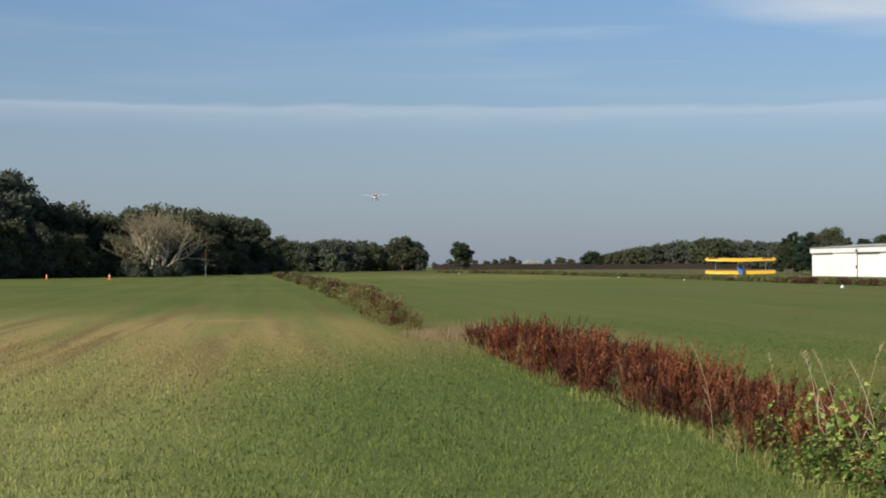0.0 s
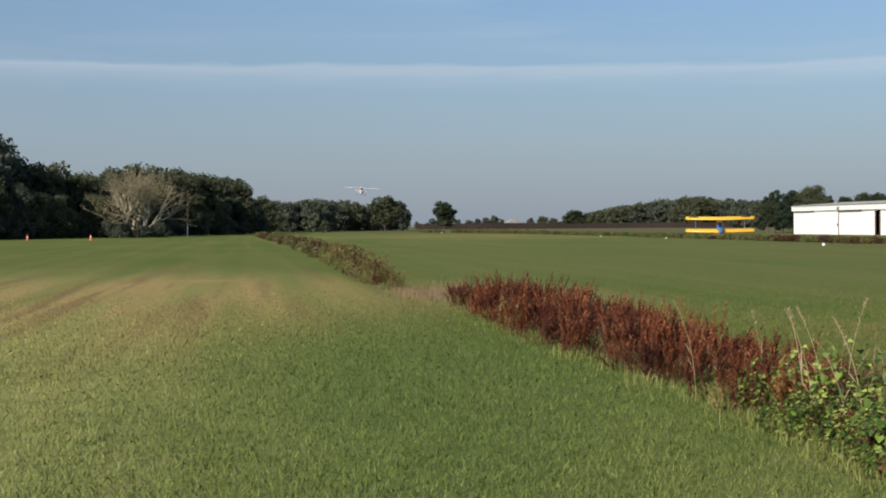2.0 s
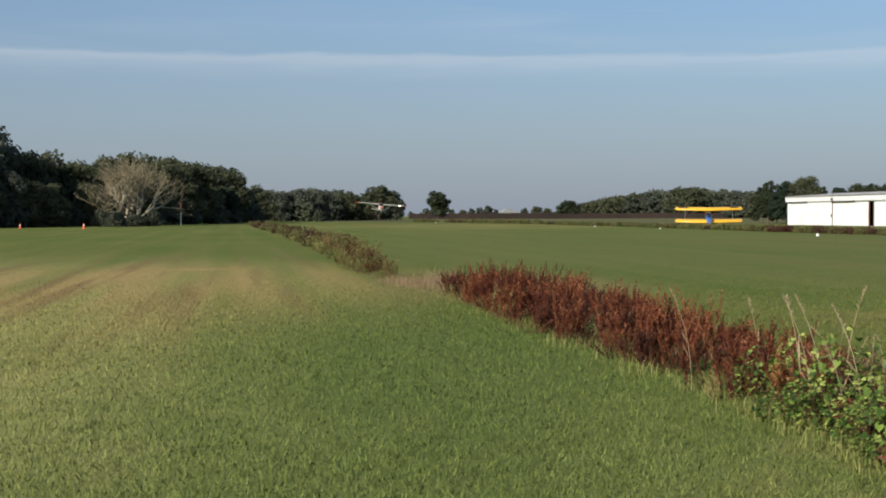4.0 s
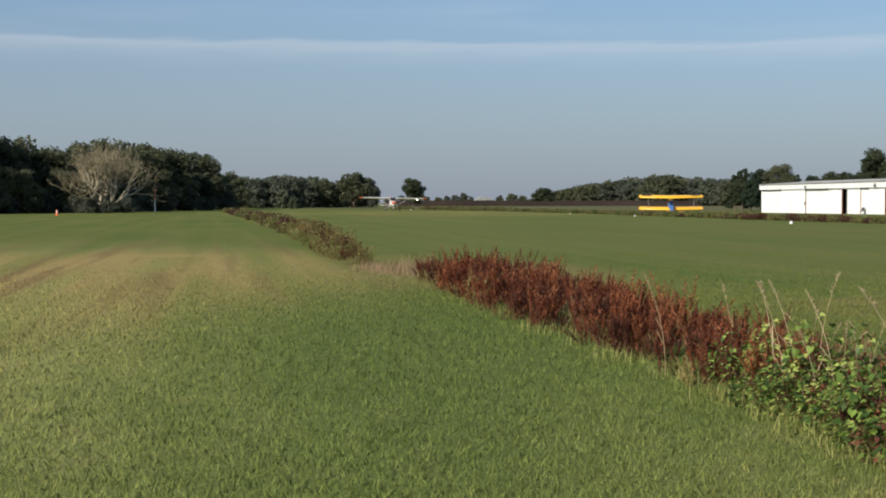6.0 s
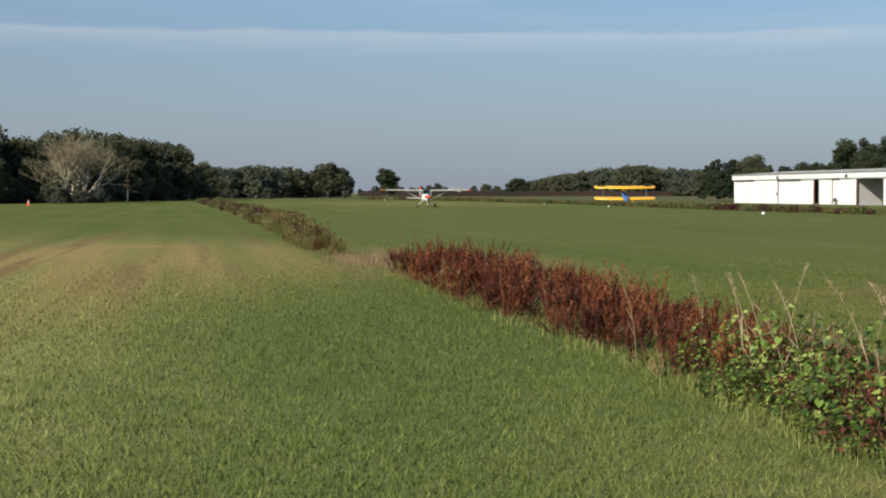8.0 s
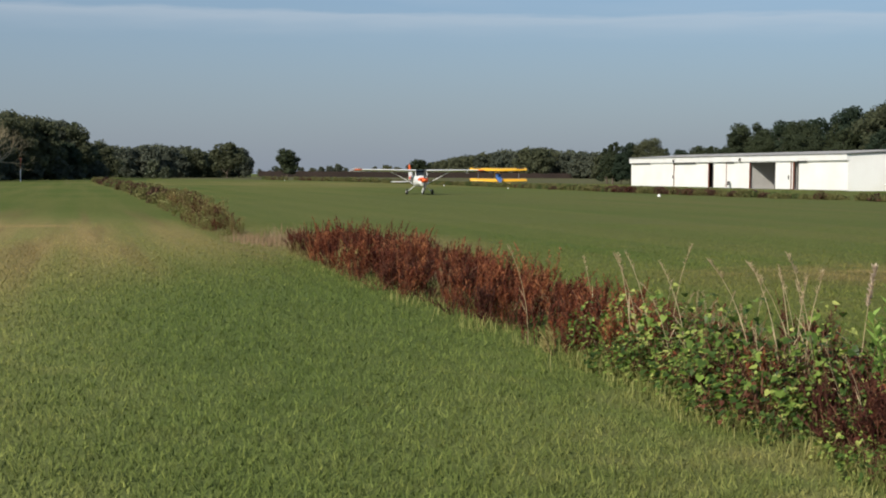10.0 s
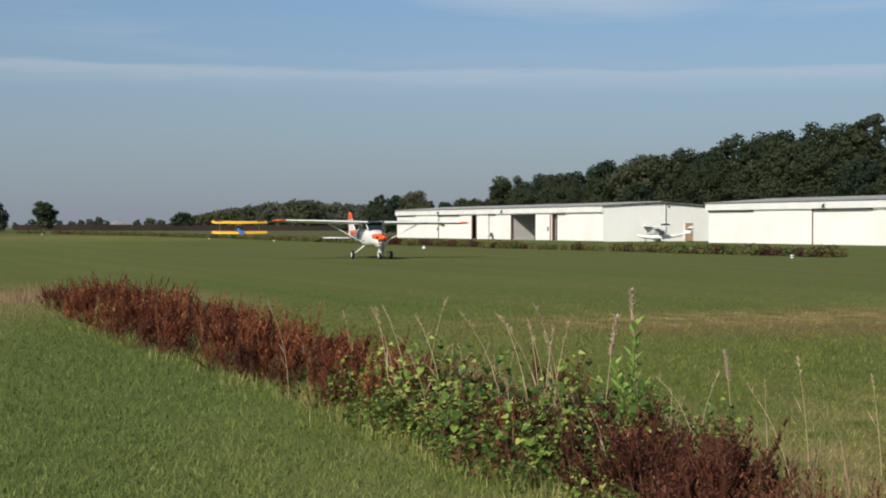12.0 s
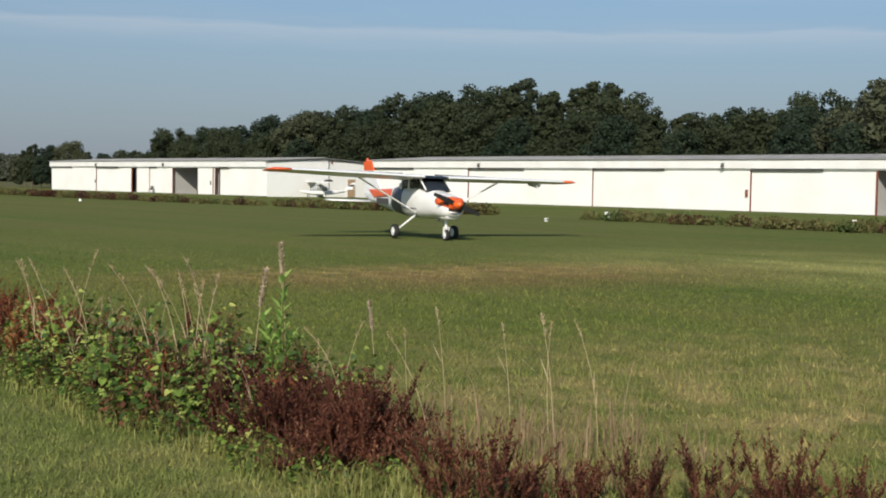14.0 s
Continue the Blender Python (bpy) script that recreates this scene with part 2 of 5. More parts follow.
CONE_ORANGE = surface("orange_plastic", (0.80, 0.16, 0.04), (0.70, 0.13, 0.03), 3, 30, 0.5)
BARK = surface("bark", (0.12, 0.09, 0.065), (0.07, 0.055, 0.04), 3, 18, 0.9, 0.0, 0.5)
PALE_BARK = surface("pale_dead_wood", (0.33, 0.29, 0.20), (0.22, 0.19, 0.13), 2, 14, 0.9, 0.0, 0.4)
TWIG = surface("bare_twigs", (0.28, 0.23, 0.14), (0.20, 0.165, 0.10), 2, 14, 0.9, 0.0, 0.2)
SOIL = surface("dry_crop_field", (0.030, 0.023, 0.020), (0.045, 0.033, 0.027), 0.05, 1.2, 1.0, 0.0, 0.4, 0.02)
STRAW = surface("pale_dry_track", (0.125, 0.115, 0.058), (0.10, 0.105, 0.046), 0.06, 1.0, 1.0, 0.0, 0.3, 0.02)
PALE_GLASS, _nt, _b = shader("clear_canopy", 0.15, 0.0, 0.5)
_b.inputs["Base Color"].default_value = (0.34, 0.35, 0.35, 1)
GLASS, _nt, _b = shader("tinted_glass", 0.06, 0.0, 0.5)
_b.inputs["Base Color"].default_value = (0.02, 0.025, 0.03, 1)
LAMP, _nt, _b = shader("landing_lamp", 0.3)
_b.inputs["Emission Color"].default_value = (1, 0.93, 0.78, 1)
_b.inputs["Emission Strength"].default_value = 170.0
LEAF_DARK = leafy("dark_broadleaf", [(0.0, (0.038, 0.051, 0.026)), (0.5, (0.050, 0.064, 0.031)), (1.0, (0.066, 0.081, 0.036))], 0.75, 0.42)
LEAF_PINE = leafy("dark_evergreen", [(0.0, (0.027, 0.045, 0.027)), (0.6, (0.038, 0.057, 0.032)), (1.0, (0.050, 0.070, 0.037))], 0.75, 0.4)
# olive leaves, lightened in colour for the haze and sun on the left wood
LEAF_OLIVE_HAZED = leafy("hazed_olive_broadleaf", [(0.0, (0.072, 0.082, 0.044)), (0.6, (0.100, 0.108, 0.056)), (1.0, (0.132, 0.134, 0.068))], 0.75, 0.42)
# greyed leaf colour stands in for haze over the left wood and far belts
LEAF_HAZED = leafy("hazed_broadleaf", [(0.0, (0.078, 0.090, 0.062)), (0.6, (0.098, 0.110, 0.076)), (1.0, (0.122, 0.132, 0.092))], 0.75, 0.42)
LEAF_PALE = leafy("pale_scrub", [(0.0, (0.055, 0.068, 0.038)), (0.6, (0.088, 0.100, 0.058)), (1.0, (0.150, 0.155, 0.100))], 0.6, 0.3)
WEED_RED = leafy("red_brown_seed_heads", [(0.0, (0.050, 0.014, 0.011)), (0.38, (0.130, 0.035, 0.020)), (0.68, (0.29, 0.088, 0.037)), (1.0, (0.56, 0.26, 0.11))], 0.8, 0.3)
WEED_DARK = leafy("dark_seed_heads", [(0.0, (0.042, 0.015, 0.011)), (0.5, (0.095, 0.031, 0.019)), (0.85, (0.175, 0.064, 0.034)), (1.0, (0.32, 0.17, 0.09))], 0.8, 0.25)
WEED_STEM = leafy("dry_weed_stem", [(0.0, (0.07, 0.028, 0.018)), (1.0, (0.17, 0.085, 0.045))], 0.8)
WEED_OLIVE = leafy("olive_weed_leaf", [(0.0, (0.14, 0.13, 0.045)), (0.6, (0.28, 0.24, 0.085)), (1.0, (0.48, 0.38, 0.17))], 0.7, 0.3)
VINE = leafy("vine_leaf", [(0.0, (0.024, 0.046, 0.012)), (0.40, (0.070, 0.120, 0.024)), (0.64, (0.21, 0.30, 0.055)), (1.0, (0.58, 0.58, 0.17))], 0.45, 0.30)
FRESH = leafy("fresh_green_leaf", [(0.0, (0.16, 0.28, 0.05)), (1.0, (0.34, 0.48, 0.12))], 0.5, 0.3)
HEDGE_OLIVE = leafy("olive_rough_weed", [(0.0, (0.075, 0.080, 0.026)), (0.6, (0.145, 0.140, 0.046)), (1.0, (0.25, 0.20, 0.085))], 0.7, 0.3)
HEDGE_GREEN = leafy("green_rough_weed", [(0.0, (0.050, 0.075, 0.022)), (0.6, (0.095, 0.125, 0.036)), (1.0, (0.16, 0.18, 0.055))], 0.7, 0.3)
HEDGE_BROWN = leafy("brown_rough_weed", [(0.0, (0.060, 0.032, 0.020)), (0.6, (0.115, 0.062, 0.034)), (1.0, (0.19, 0.115, 0.06))], 0.8, 0.3)
YELLOW_LEAF = leafy("yellow_green_weed_leaf", [(0.0, (0.12, 0.16, 0.04)), (0.6, (0.28, 0.30, 0.09)), (1.0, (0.55, 0.52, 0.26))], 0.6, 0.3)
DRY_STALK = leafy("dry_grass_stalk", [(0.0, (0.30, 0.22, 0.11)), (1.0, (0.55, 0.44, 0.27))], 0.8, 0.1)
PLUME = leafy("dry_grass_plume", [(0.0, (0.44, 0.33, 0.235)), (1.0, (0.68, 0.54, 0.41))], 0.85, 0.15)
LONG_GRASS = leafy("long_yellow_grass", [(0.0, (0.09, 0.115, 0.028)), (0.6, (0.24, 0.25, 0.07)), (1.0, (0.48, 0.42, 0.17))], 0.7, 0.25)
TAN_GRASS = leafy("fine_tan_grass", [(0.0, (0.22, 0.15, 0.085)), (1.0, (0.36, 0.24, 0.145))], 0.8, 0.2)

# ---- mesh tools ----


def part(name, bm, material, parent=None, label="", smooth=False):
    me = bpy.data.meshes.new(name)
    bm.to_mesh(me)
    bm.free()
    me.materials.append(material)
    if smooth:
        me.shade_smooth()
    ob = new(name, me)
    if parent:
        ob.parent = parent
    return tagged(ob, label)


def from_arrays(name, verts, faces, material, parent=None, smooth=False):
    """One mesh object from arrays: verts (n, 3); faces (m, k) or a list of tuples."""
    me = bpy.data.meshes.new(name)
    if isinstance(faces, np.ndarray):
        m, k = faces.shape
        me.vertices.add(len(verts))
        me.vertices.foreach_set("co", np.ascontiguousarray(verts, np.float32).ravel())
        me.loops.add(m * k)
        me.loops.foreach_set("vertex_index", np.ascontiguousarray(faces, np.int32).ravel())
        me.polygons.add(m)
        me.polygons.foreach_set("loop_start", np.arange(0, m * k, k, dtype=np.int32))
        me.update(calc_edges=True)
    else:
        me.from_pydata(verts, [], faces)
    me.materials.append(material)
    if smooth:
        me.shade_smooth()
    ob = new(name, me)
    if parent:
        ob.parent = parent
    return ob


def empty(name, m=None):
    ob = new(name)
    ob.empty_display_size = 0.2
    if m is not None:
        ob.matrix_basis = m
    return ob


def box(bm, lo, hi, m=None, bevel=0.0):
    v = bmesh.ops.create_cube(bm, size=1)["verts"]
    c = [(a + b) / 2 for a, b in zip(lo, hi)]
    d = [b - a for a, b in zip(lo, hi)]
    t = Matrix.Translation(c) @ Matrix.Diagonal((*d, 1))
    bmesh.ops.transform(bm, matrix=(m @ t) if m is not None else t, verts=v)
    if bevel:
        es = list({e for q in v for e in q.link_edges})
        bmesh.ops.bevel(bm, geom=es, offset=bevel, segments=2, affect="EDGES")


def boxed(name, lo, hi, material, parent=None, label="", bevel=0.0, m=None):
    bm = bmesh.new()
    box(bm, lo, hi, m, bevel)
    return part(name, bm, material, parent, label)


def tube(bm, a, b, r1, r2=None, n=8, flat=1.0):
    """A closed tapered rod from a to b."""
    a, b = Vector(a), Vector(b)
    r2 = r1 if r2 is None else r2
    q = (b - a).to_track_quat("Z", "Y").to_matrix()
    rings = []
    for p, r in ((a, r1), (b, r2)):
        rings.append([bm.verts.new(p + q @ Vector((r * math.cos(k * math.tau / n), flat * r * math.sin(k * math.tau / n), 0))) for k in range(n)])
    for k in range(n):
        bm.faces.new((rings[0][k], rings[0][(k + 1) % n], rings[1][(k + 1) % n], rings[1][k]))
    bm.faces.new(rings[0][::-1])
    bm.faces.new(rings[1])


def loft(bm, rings, cap=True):
    vs = [[bm.verts.new(p) for p in r] for r in rings]
    n = len(vs[0])
    for a, b in zip(vs, vs[1:]):
        for k in range(n):
            bm.faces.new((a[k], a[(k + 1) % n], b[(k + 1) % n], b[k]))
    if cap:
        bm.faces.new(vs[0][::-1])
        bm.faces.new(vs[-1])
    bmesh.ops.recalc_face_normals(bm, faces=bm.faces)


def oval(y, zc, hw, hh, n=20, p=2.6, z_up=1.0):
    """A rounded body section at y."""
    out = []
    for k in range(n):
        a = k * math.tau / n
        c, s = math.cos(a), math.sin(a)
        out.append((hw * math.copysign(abs(c) ** (2 / p), c), y, zc + hh * math.copysign(abs(s) ** (2 / p), s) * (z_up if s > 0 else 1)))
    return out


FOIL = [(0.0, 0.0), (0.03, 0.035), (0.12, 0.07), (0.3, 0.088), (0.6, 0.06), (1.0, 0.004), (0.6, -0.012), (0.3, -0.018), (0.1, -0.018), (0.015, -0.012)]


def foil(x, y_lead, z, chord, thick=1.0, angle=0.0):
    """A wing section; angle is the slope by which its nose is raised."""
    return [(x, y_lead - chord * a, z + chord * (b * thick - angle * (a - 0.35))) for a, b in FOIL]


def stems(pts, r0, r1, n=4):
    """Arrays of a thin tapered stem along points."""
    pts = [Vector(p) for p in pts]
    verts, faces = [], []
    for i, p in enumerate(pts):
        d = (pts[min(i + 1, len(pts) - 1)] - pts[max(i - 1, 0)]).normalized()
        q = d.to_track_quat("Z", "Y").to_matrix()
        r = r0 + (r1 - r0) * i / (len(pts) - 1)
        for k in range(n):
            verts.append(tuple(p + q @ Vector((r * math.cos(k * math.tau / n), r * math.sin(k * math.tau / n), 0))))
    for i in range(len(pts) - 1):
        for k in range(n):
            a, b = i * n + k, i * n + (k + 1) % n
            faces.append((a, b, b + n, a + n))
    return verts, faces


class Heap:
    """Gathers vertices and faces of many small pieces for one mesh."""

    def __init__(self):
        self.v, self.f = [], []

    def add(self, verts, faces):
        o = len(self.v)
        self.v.extend(verts)
        self.f.extend(tuple(i + o for i in f) for f in faces)

    def leaf(self, p, d, up, length, width):
        """A folded leaf of two faces from p along d."""
        p, d = Vector(p), Vector(d).normalized()
        s = d.cross(Vector(up)).normalized()
        if s.length < 0.5:
            s = d.orthogonal().normalized()
        nrm = s.cross(d)
        m = p + d * length * 0.5
        self.add([tuple(p), tuple(m + s * width / 2 + nrm * width * 0.18), tuple(p + d * length), tuple(m - s * width / 2 + nrm * width * 0.18)], [(0, 1, 2), (0, 2, 3)])

    def make(self, name, material, parent=None):
        return from_arrays(name, self.v, self.f, material, parent)


def leaf_cloud(rng, centres, radii, count, size, squash=0.8, shell=0.55):
    """Many small bent leaf sprays spread over the outer part of a crown's lobes; arrays of verts and quads."""
    w = np.array(radii) ** 2
    pick = rng.choice(len(centres), count, p=w / w.sum())
    d = rng.normal(size=(count, 3))
    d /= np.linalg.norm(d, axis=1)[:, None]
    r = (shell + (1 - shell) * rng.random(count) ** 0.6) * (0.86 + 0.28 * rng.random(count))
    c = np.array(centres)[pick] + d * (np.array(radii)[pick] * r)[:, None] * np.array([1, 1, squash])
    t = rng.normal(size=(count, 3)) + d * 0.2
    t -= 0.55 * (t * d).sum(1)[:, None] * d
    t /= np.linalg.norm(t, axis=1)[:, None]
    b = np.cross(t, d + 0.6 * rng.normal(size=(count, 3)))
    b /= np.linalg.norm(b, axis=1)[:, None] + 1e-9
    s = size * (0.55 + 0.9 * rng.random(count))[:, None]
    v = np.stack([c - t * s, c + t * s * 0.7 + b * s * 0.75, c + t * s * 0.7 - b * s * 0.75], 1).reshape(-1, 3)
    return v, np.arange(count * 3).reshape(-1, 3)


# ---- ground ----


def make_ground():
    bm = bmesh.new()
    bmesh.ops.create_grid(bm, x_segments=60, y_segments=60, size=3000)
    g = part("ground", bm, TURF)
    tagged(g, "mown green grass airfield with dry straw-coloured patches", "ground", kind="structure")


def strip_sheet(name, pts, z, material, label):
    bm = bmesh.new()
    bm.faces.new([bm.verts.new((x, y, z)) for x, y in pts])
    return tagged(part(name, bm, material), label, "field", kind="structure")


def make_lawn_blades():
    """Short grass blades over the part of the lawn and the strip that lies near."""
    rng = np.random.default_rng(5)
    n = 300000
    r = 5.0 + 40.0 * rng.random(n) ** 1.7
    a = np.radians(-24 + 80 * rng.random(n))
    x, y = r * np.sin(a), r * np.cos(a)
    h = (0.020 + 0.036 * rng.random(n) ** 1.4) * (1 + 0.012 * r) * np.clip((42 - r) / 22, 0.2, 1)
    w = (0.0022 + 0.0022 * rng.random(n)) * (1 + 0.05 * r)
    th = rng.random(n) * math.tau
    lean = rng.normal(size=(n, 2)) * 0.5
    v = np.zeros((n, 3, 3))
    v[:, 0] = np.stack([x - np.cos(th) * w, y - np.sin(th) * w, np.full(n, 0.001)], 1)
    v[:, 1] = np.stack([x + np.cos(th) * w, y + np.sin(th) * w, np.full(n, 0.001)], 1)
    v[:, 2] = np.stack([x + lean[:, 0] * h, y + lean[:, 1] * h, h], 1)
    ob = from_arrays("lawn_grass", v.reshape(-1, 3), np.arange(n * 3).reshape(-1, 3), BLADE)
    tagged(ob, "short mown green grass blades with dry tips", "grass", kind="stuff")


make_ground()
make_lawn_blades()
strip_sheet("track", [(-60, 600), (-40, 392), (6, 326), (28, 262), (60, 238), (140, 238), (210, 600)], 0.02, STRAW, "pale dry grass headland beyond the airfield")

# ---- hangars ----
HU, HV = Vector((0.164, -0.986, 0)).normalized(), Vector((0.986, 0.164, 0)).normalized()


def hangar_pose(x, y):
    """Local x runs along the long front, local y into the building."""
    return Matrix(((HU.x, HV.x, 0, x), (HU.y, HV.y, 0, y), (0, 0, 1, 0), (0, 0, 0, 1)))


def ribbed(a, b, thick=0.05):
    """The plan of a ribbed metal sheet from a to b: flat with a narrow raised rib every 0.9 m."""
    front, x = [(a, 0.0)], a + 0.45
    while x < b - 0.2:
        front += [(x, 0.0), (x + 0.015, -0.007), (x + 0.05, -0.007), (x + 0.065, 0.0)]
        x += 0.9
    return front + [(b, 0.0), (b, thick), (a, thick)]


def hangar(name, m, length, seams, gaps, tracks, label, depth=15.6, eave=4.10, ridge=4.60):
    """A long sheet-metal hangar: a front of sliding doors under a fascia, gable ends and a low roof.
    seams: door joints; gaps: (from, to) open stretches; tracks: (from, to) bare stretches of the dark door rail."""
    h = tagged(empty(name, m), label, "hangar")
    cuts = sorted({0.0, length, *seams, *[g for gap in gaps for g in gap]})
    for a, b in zip(cuts, cuts[1:]):
        if any(g0 <= a and b <= g1 for g0, g1 in gaps):
            continue
        # each door leaf stands a little proud of or behind its neighbour
        k = 0.05 * (cuts.index(a) % 2)
        bm = bmesh.new()
        out = ribbed(a + 0.02, b - 0.02)
        loft(bm, [[(x, y + k, z) for x, y in out] for z in (0.06, 3.28)])
        part("door_panel", bm, WHITE_WALL, h)
    for a in seams:
        boxed("door_post", (a - 0.045, -0.07, 0), (a + 0.045, -0.015, 3.3), RUST, h, "rusty brown door post")
    for a, b in gaps:
        boxed("door_post", (a - 0.06, -0.06, 0), (a + 0.06, 0.06, 3.3), RUST, h, "red oxide door frame post")
        boxed("door_post", (b - 0.05, -0.06, 0), (b + 0.05, 0.02, 3.3), DARK, h, "dark door frame post")
    boxed("fascia", (-0.25, -0.22, 3.40), (length + 0.05, 0.12, eave), WHITE_TRIM, h, "white sheet-metal fascia above the doors")
    boxed("door_rail", (0, -0.10, 3.29), (length, 0.10, 3.39), WHITE_TRIM, h)
    for a, b in tracks:
        boxed("open_rail", (a, -0.16, 3.22), (b, -0.105, 3.395), DARK, h, "bare dark stretch of the door rail")
    # gable ends, back, roof
    for x0, x1 in ((0.0, 0.12), (length - 0.12, length)):
        bm = bmesh.new()
        out = [(x1 - y * (1 if x0 > 1 else -1) - (0.0 if x0 > 1 else 0.12), x) for x, y in ribbed(0.13, depth, 0.10)]
        lid = lambda y: eave - 0.02 + (ridge - 0.03 - eave) * (1 - abs(y - depth / 2) / (depth / 2))
        loft(bm, [[(x, y, 0.0) for x, y in out], [(x, y, lid(y)) for x, y in out]])
        part("gable_wall", bm, WHITE_WALL, h)
    boxed("back_wall", (0.13, depth - 0.12, 0), (length - 0.13, depth, eave - 0.02), BARE_SHEET, h)
    boxed("floor_slab", (0.13, 0.13, 0.0), (length - 0.13, depth - 0.13, 0.05), CONCRETE, h)
    for s in (-1, 1):
        bm = bmesh.new()
        y0, y1 = depth / 2, depth / 2 + s * (depth / 2 + 0.35)
        prof = [(y0, ridge), (y1, eave + 0.01), (y1, eave + 0.07), (y0, ridge + 0.06)]
        loft(bm, [[(-0.3, y, z) for y, z in prof], [(length + 0.3, y, z) for y, z in prof]])
        x = 0.0
        while x < length:
            dz = (ridge - eave)
            loft(bm, [[(x, y0, ridge + 0.061), (x + 0.07, y0, ridge + 0.061), (x + 0.035, y0, ridge + 0.09)], [(x, y1, eave + 0.071), (x + 0.07, y1, eave + 0.071), (x + 0.035, y1, eave + 0.10)]], cap=False)
            x += 1.2
        part("roof", bm, ROOF, h, "low-pitched grey sheet-metal roof")
    boxed("ridge_cap", (-0.3, depth / 2 - 0.2, ridge + 0.06), (length + 0.3, depth / 2 + 0.2, ridge + 0.12), ROOF, h)
    # partitions between the bays
    for a in [*seams, *[g0 - 0.45 for g0, g1 in gaps if g1 - g0 > 3]]:
        boxed("partition", (a + 0.1, 0.3, 0.06), (a + 0.16, depth - 0.13, 3.6), BARE_SHEET, h)
    return h


far_hangar = hangar("hangar", hangar_pose(54.2, 195.0), 56.0, [14.1, 29.0, 44.5], [(24.2, 25.4), (34.9, 40.9), (45.0, 46.0)],
                    [(0.4, 6.7), (14.1, 20.6), (29.0, 31.0), (45.9, 48.0)], "long white sheet-metal hangar with one open bay")
near_hangar = hangar("hangar", hangar_pose(67.7, 123.0), 84.0, [15.4, 31.6, 48.2], [(59.1, 66.0)],
                     [(0.1, 7.2), (15.4, 23.1), (31.6, 39.6), (48.2, 54.7)], "long white sheet-metal hangar with closed sliding doors and grey roof")


def hangar_details():
    def lamp(h, s, z=3.75):
        b = empty("wall_lamp")
        b.parent = h
        boxed("bracket", (s - 0.04, -0.42, z), (s + 0.04, -0.225, z + 0.08), DARK, b)
        bm = bmesh.new()
        tube(bm, (s, -0.42, z + 0.05), (s, -0.42, z - 0.28), 0.09, 0.16, 10)
        part("lamp_hood", bm, DARK, b, "dark wall lamp hood")
    for s in (14.6, 33.0):
        lamp(far_hangar, s)
    for s in (17.2, 45.7):
        lamp(near_hangar, s)
    boxed("latch_box", (47.7, -0.09, 1.15), (47.95, -0.02, 1.75), RUST, near_hangar, "small red box beside the door post", 0.01)
    boxed("latch_box", (13.7, -0.09, 1.2), (13.9, -0.02, 1.6), DARK, far_hangar, "small grey latch box", 0.01)
    boxed("latch_box", (43.9, -0.09, 1.2), (44.1, -0.02, 1.7), DARK, far_hangar, "small grey latch box", 0.01)
    # gable door, downpipe and vent of the far hangar
    d = empty("side_door")
    d.parent = far_hangar
    boxed("door_leaf", (56.03, 11.6, 0.05), (56.09, 12.7, 2.15), TAN, d, "tan side door", 0.01)
    boxed("door_frame", (56.022, 11.5, 0.0), (56.055, 11.6, 2.25), WHITE_TRIM, d)
    boxed("door_frame", (56.022, 12.7, 0.0), (56.055, 12.8, 2.25), WHITE_TRIM, d)
    boxed("door_frame", (56.022, 11.5, 2.15), (56.055, 12.8, 2.25), WHITE_TRIM, d)
    bm = bmesh.new()
    tube(bm, (56.14, 8.7, 0.9), (56.14, 8.7, 4.55), 0.05, 0.05, 8)
    part("conduit", bm, METAL, far_hangar, "thin grey conduit up the gable")
    boxed("gable_vent", (56.03, 9.1, 3.95), (56.10, 9.35, 4.2), RUST, far_hangar, "small red vent in the gable", 0.01)


hangar_details()


def field_mower(m):
    """A small dark riding mower: deck, bonnet, seat, wheels and a roll bar."""
    t = tagged(empty("riding_mower", m), "dark riding mower parked inside the open hangar bay", "mower")
    boxed("chassis", (-0.45, -0.9, 0.30), (0.45, 0.9, 0.55), DARK, t, "", 0.03)
    boxed("bonnet", (-0.38, 0.15, 0.55), (0.38, 1.05, 1.02), RUST, t, "dull red bonnet", 0.08)
    boxed("mower_deck", (-0.75, -0.35, 0.12), (0.75, 0.45, 0.29), DARK, t, "", 0.05)
    boxed("seat", (-0.28, -0.75, 0.56), (0.28, -0.25, 0.72), BLACK, t, "black seat", 0.05)
    boxed("backrest", (-0.28, -0.82, 0.73), (0.28, -0.72, 1.20), BLACK, t, "black backrest", 0.04)
    for x in (-0.42, 0.42):
        bm = bmesh.new()
        tube(bm, (x, -0.86, 0.5), (x, -0.86, 1.75), 0.035, 0.035, 8)
        part("roll_bar", bm, DARK, t)
        for y, r in ((-0.65, 0.36), (0.75, 0.26)):
            w = empty("wheel")
            w.parent = t
            w.matrix_basis = pose(x * 1.35, y, r)
            bm = bmesh.new()
            tube(bm, (-0.12, 0, 0), (0.12, 0, 0), r, r, 16)
            part("tyre", bm, RUBBER, w)
            bm = bmesh.new()
            tube(bm, (-0.13, 0, 0), (0.13, 0, 0), r * 0.5, r * 0.5, 12)
            part("rim", bm, WHITE_TRIM, w)


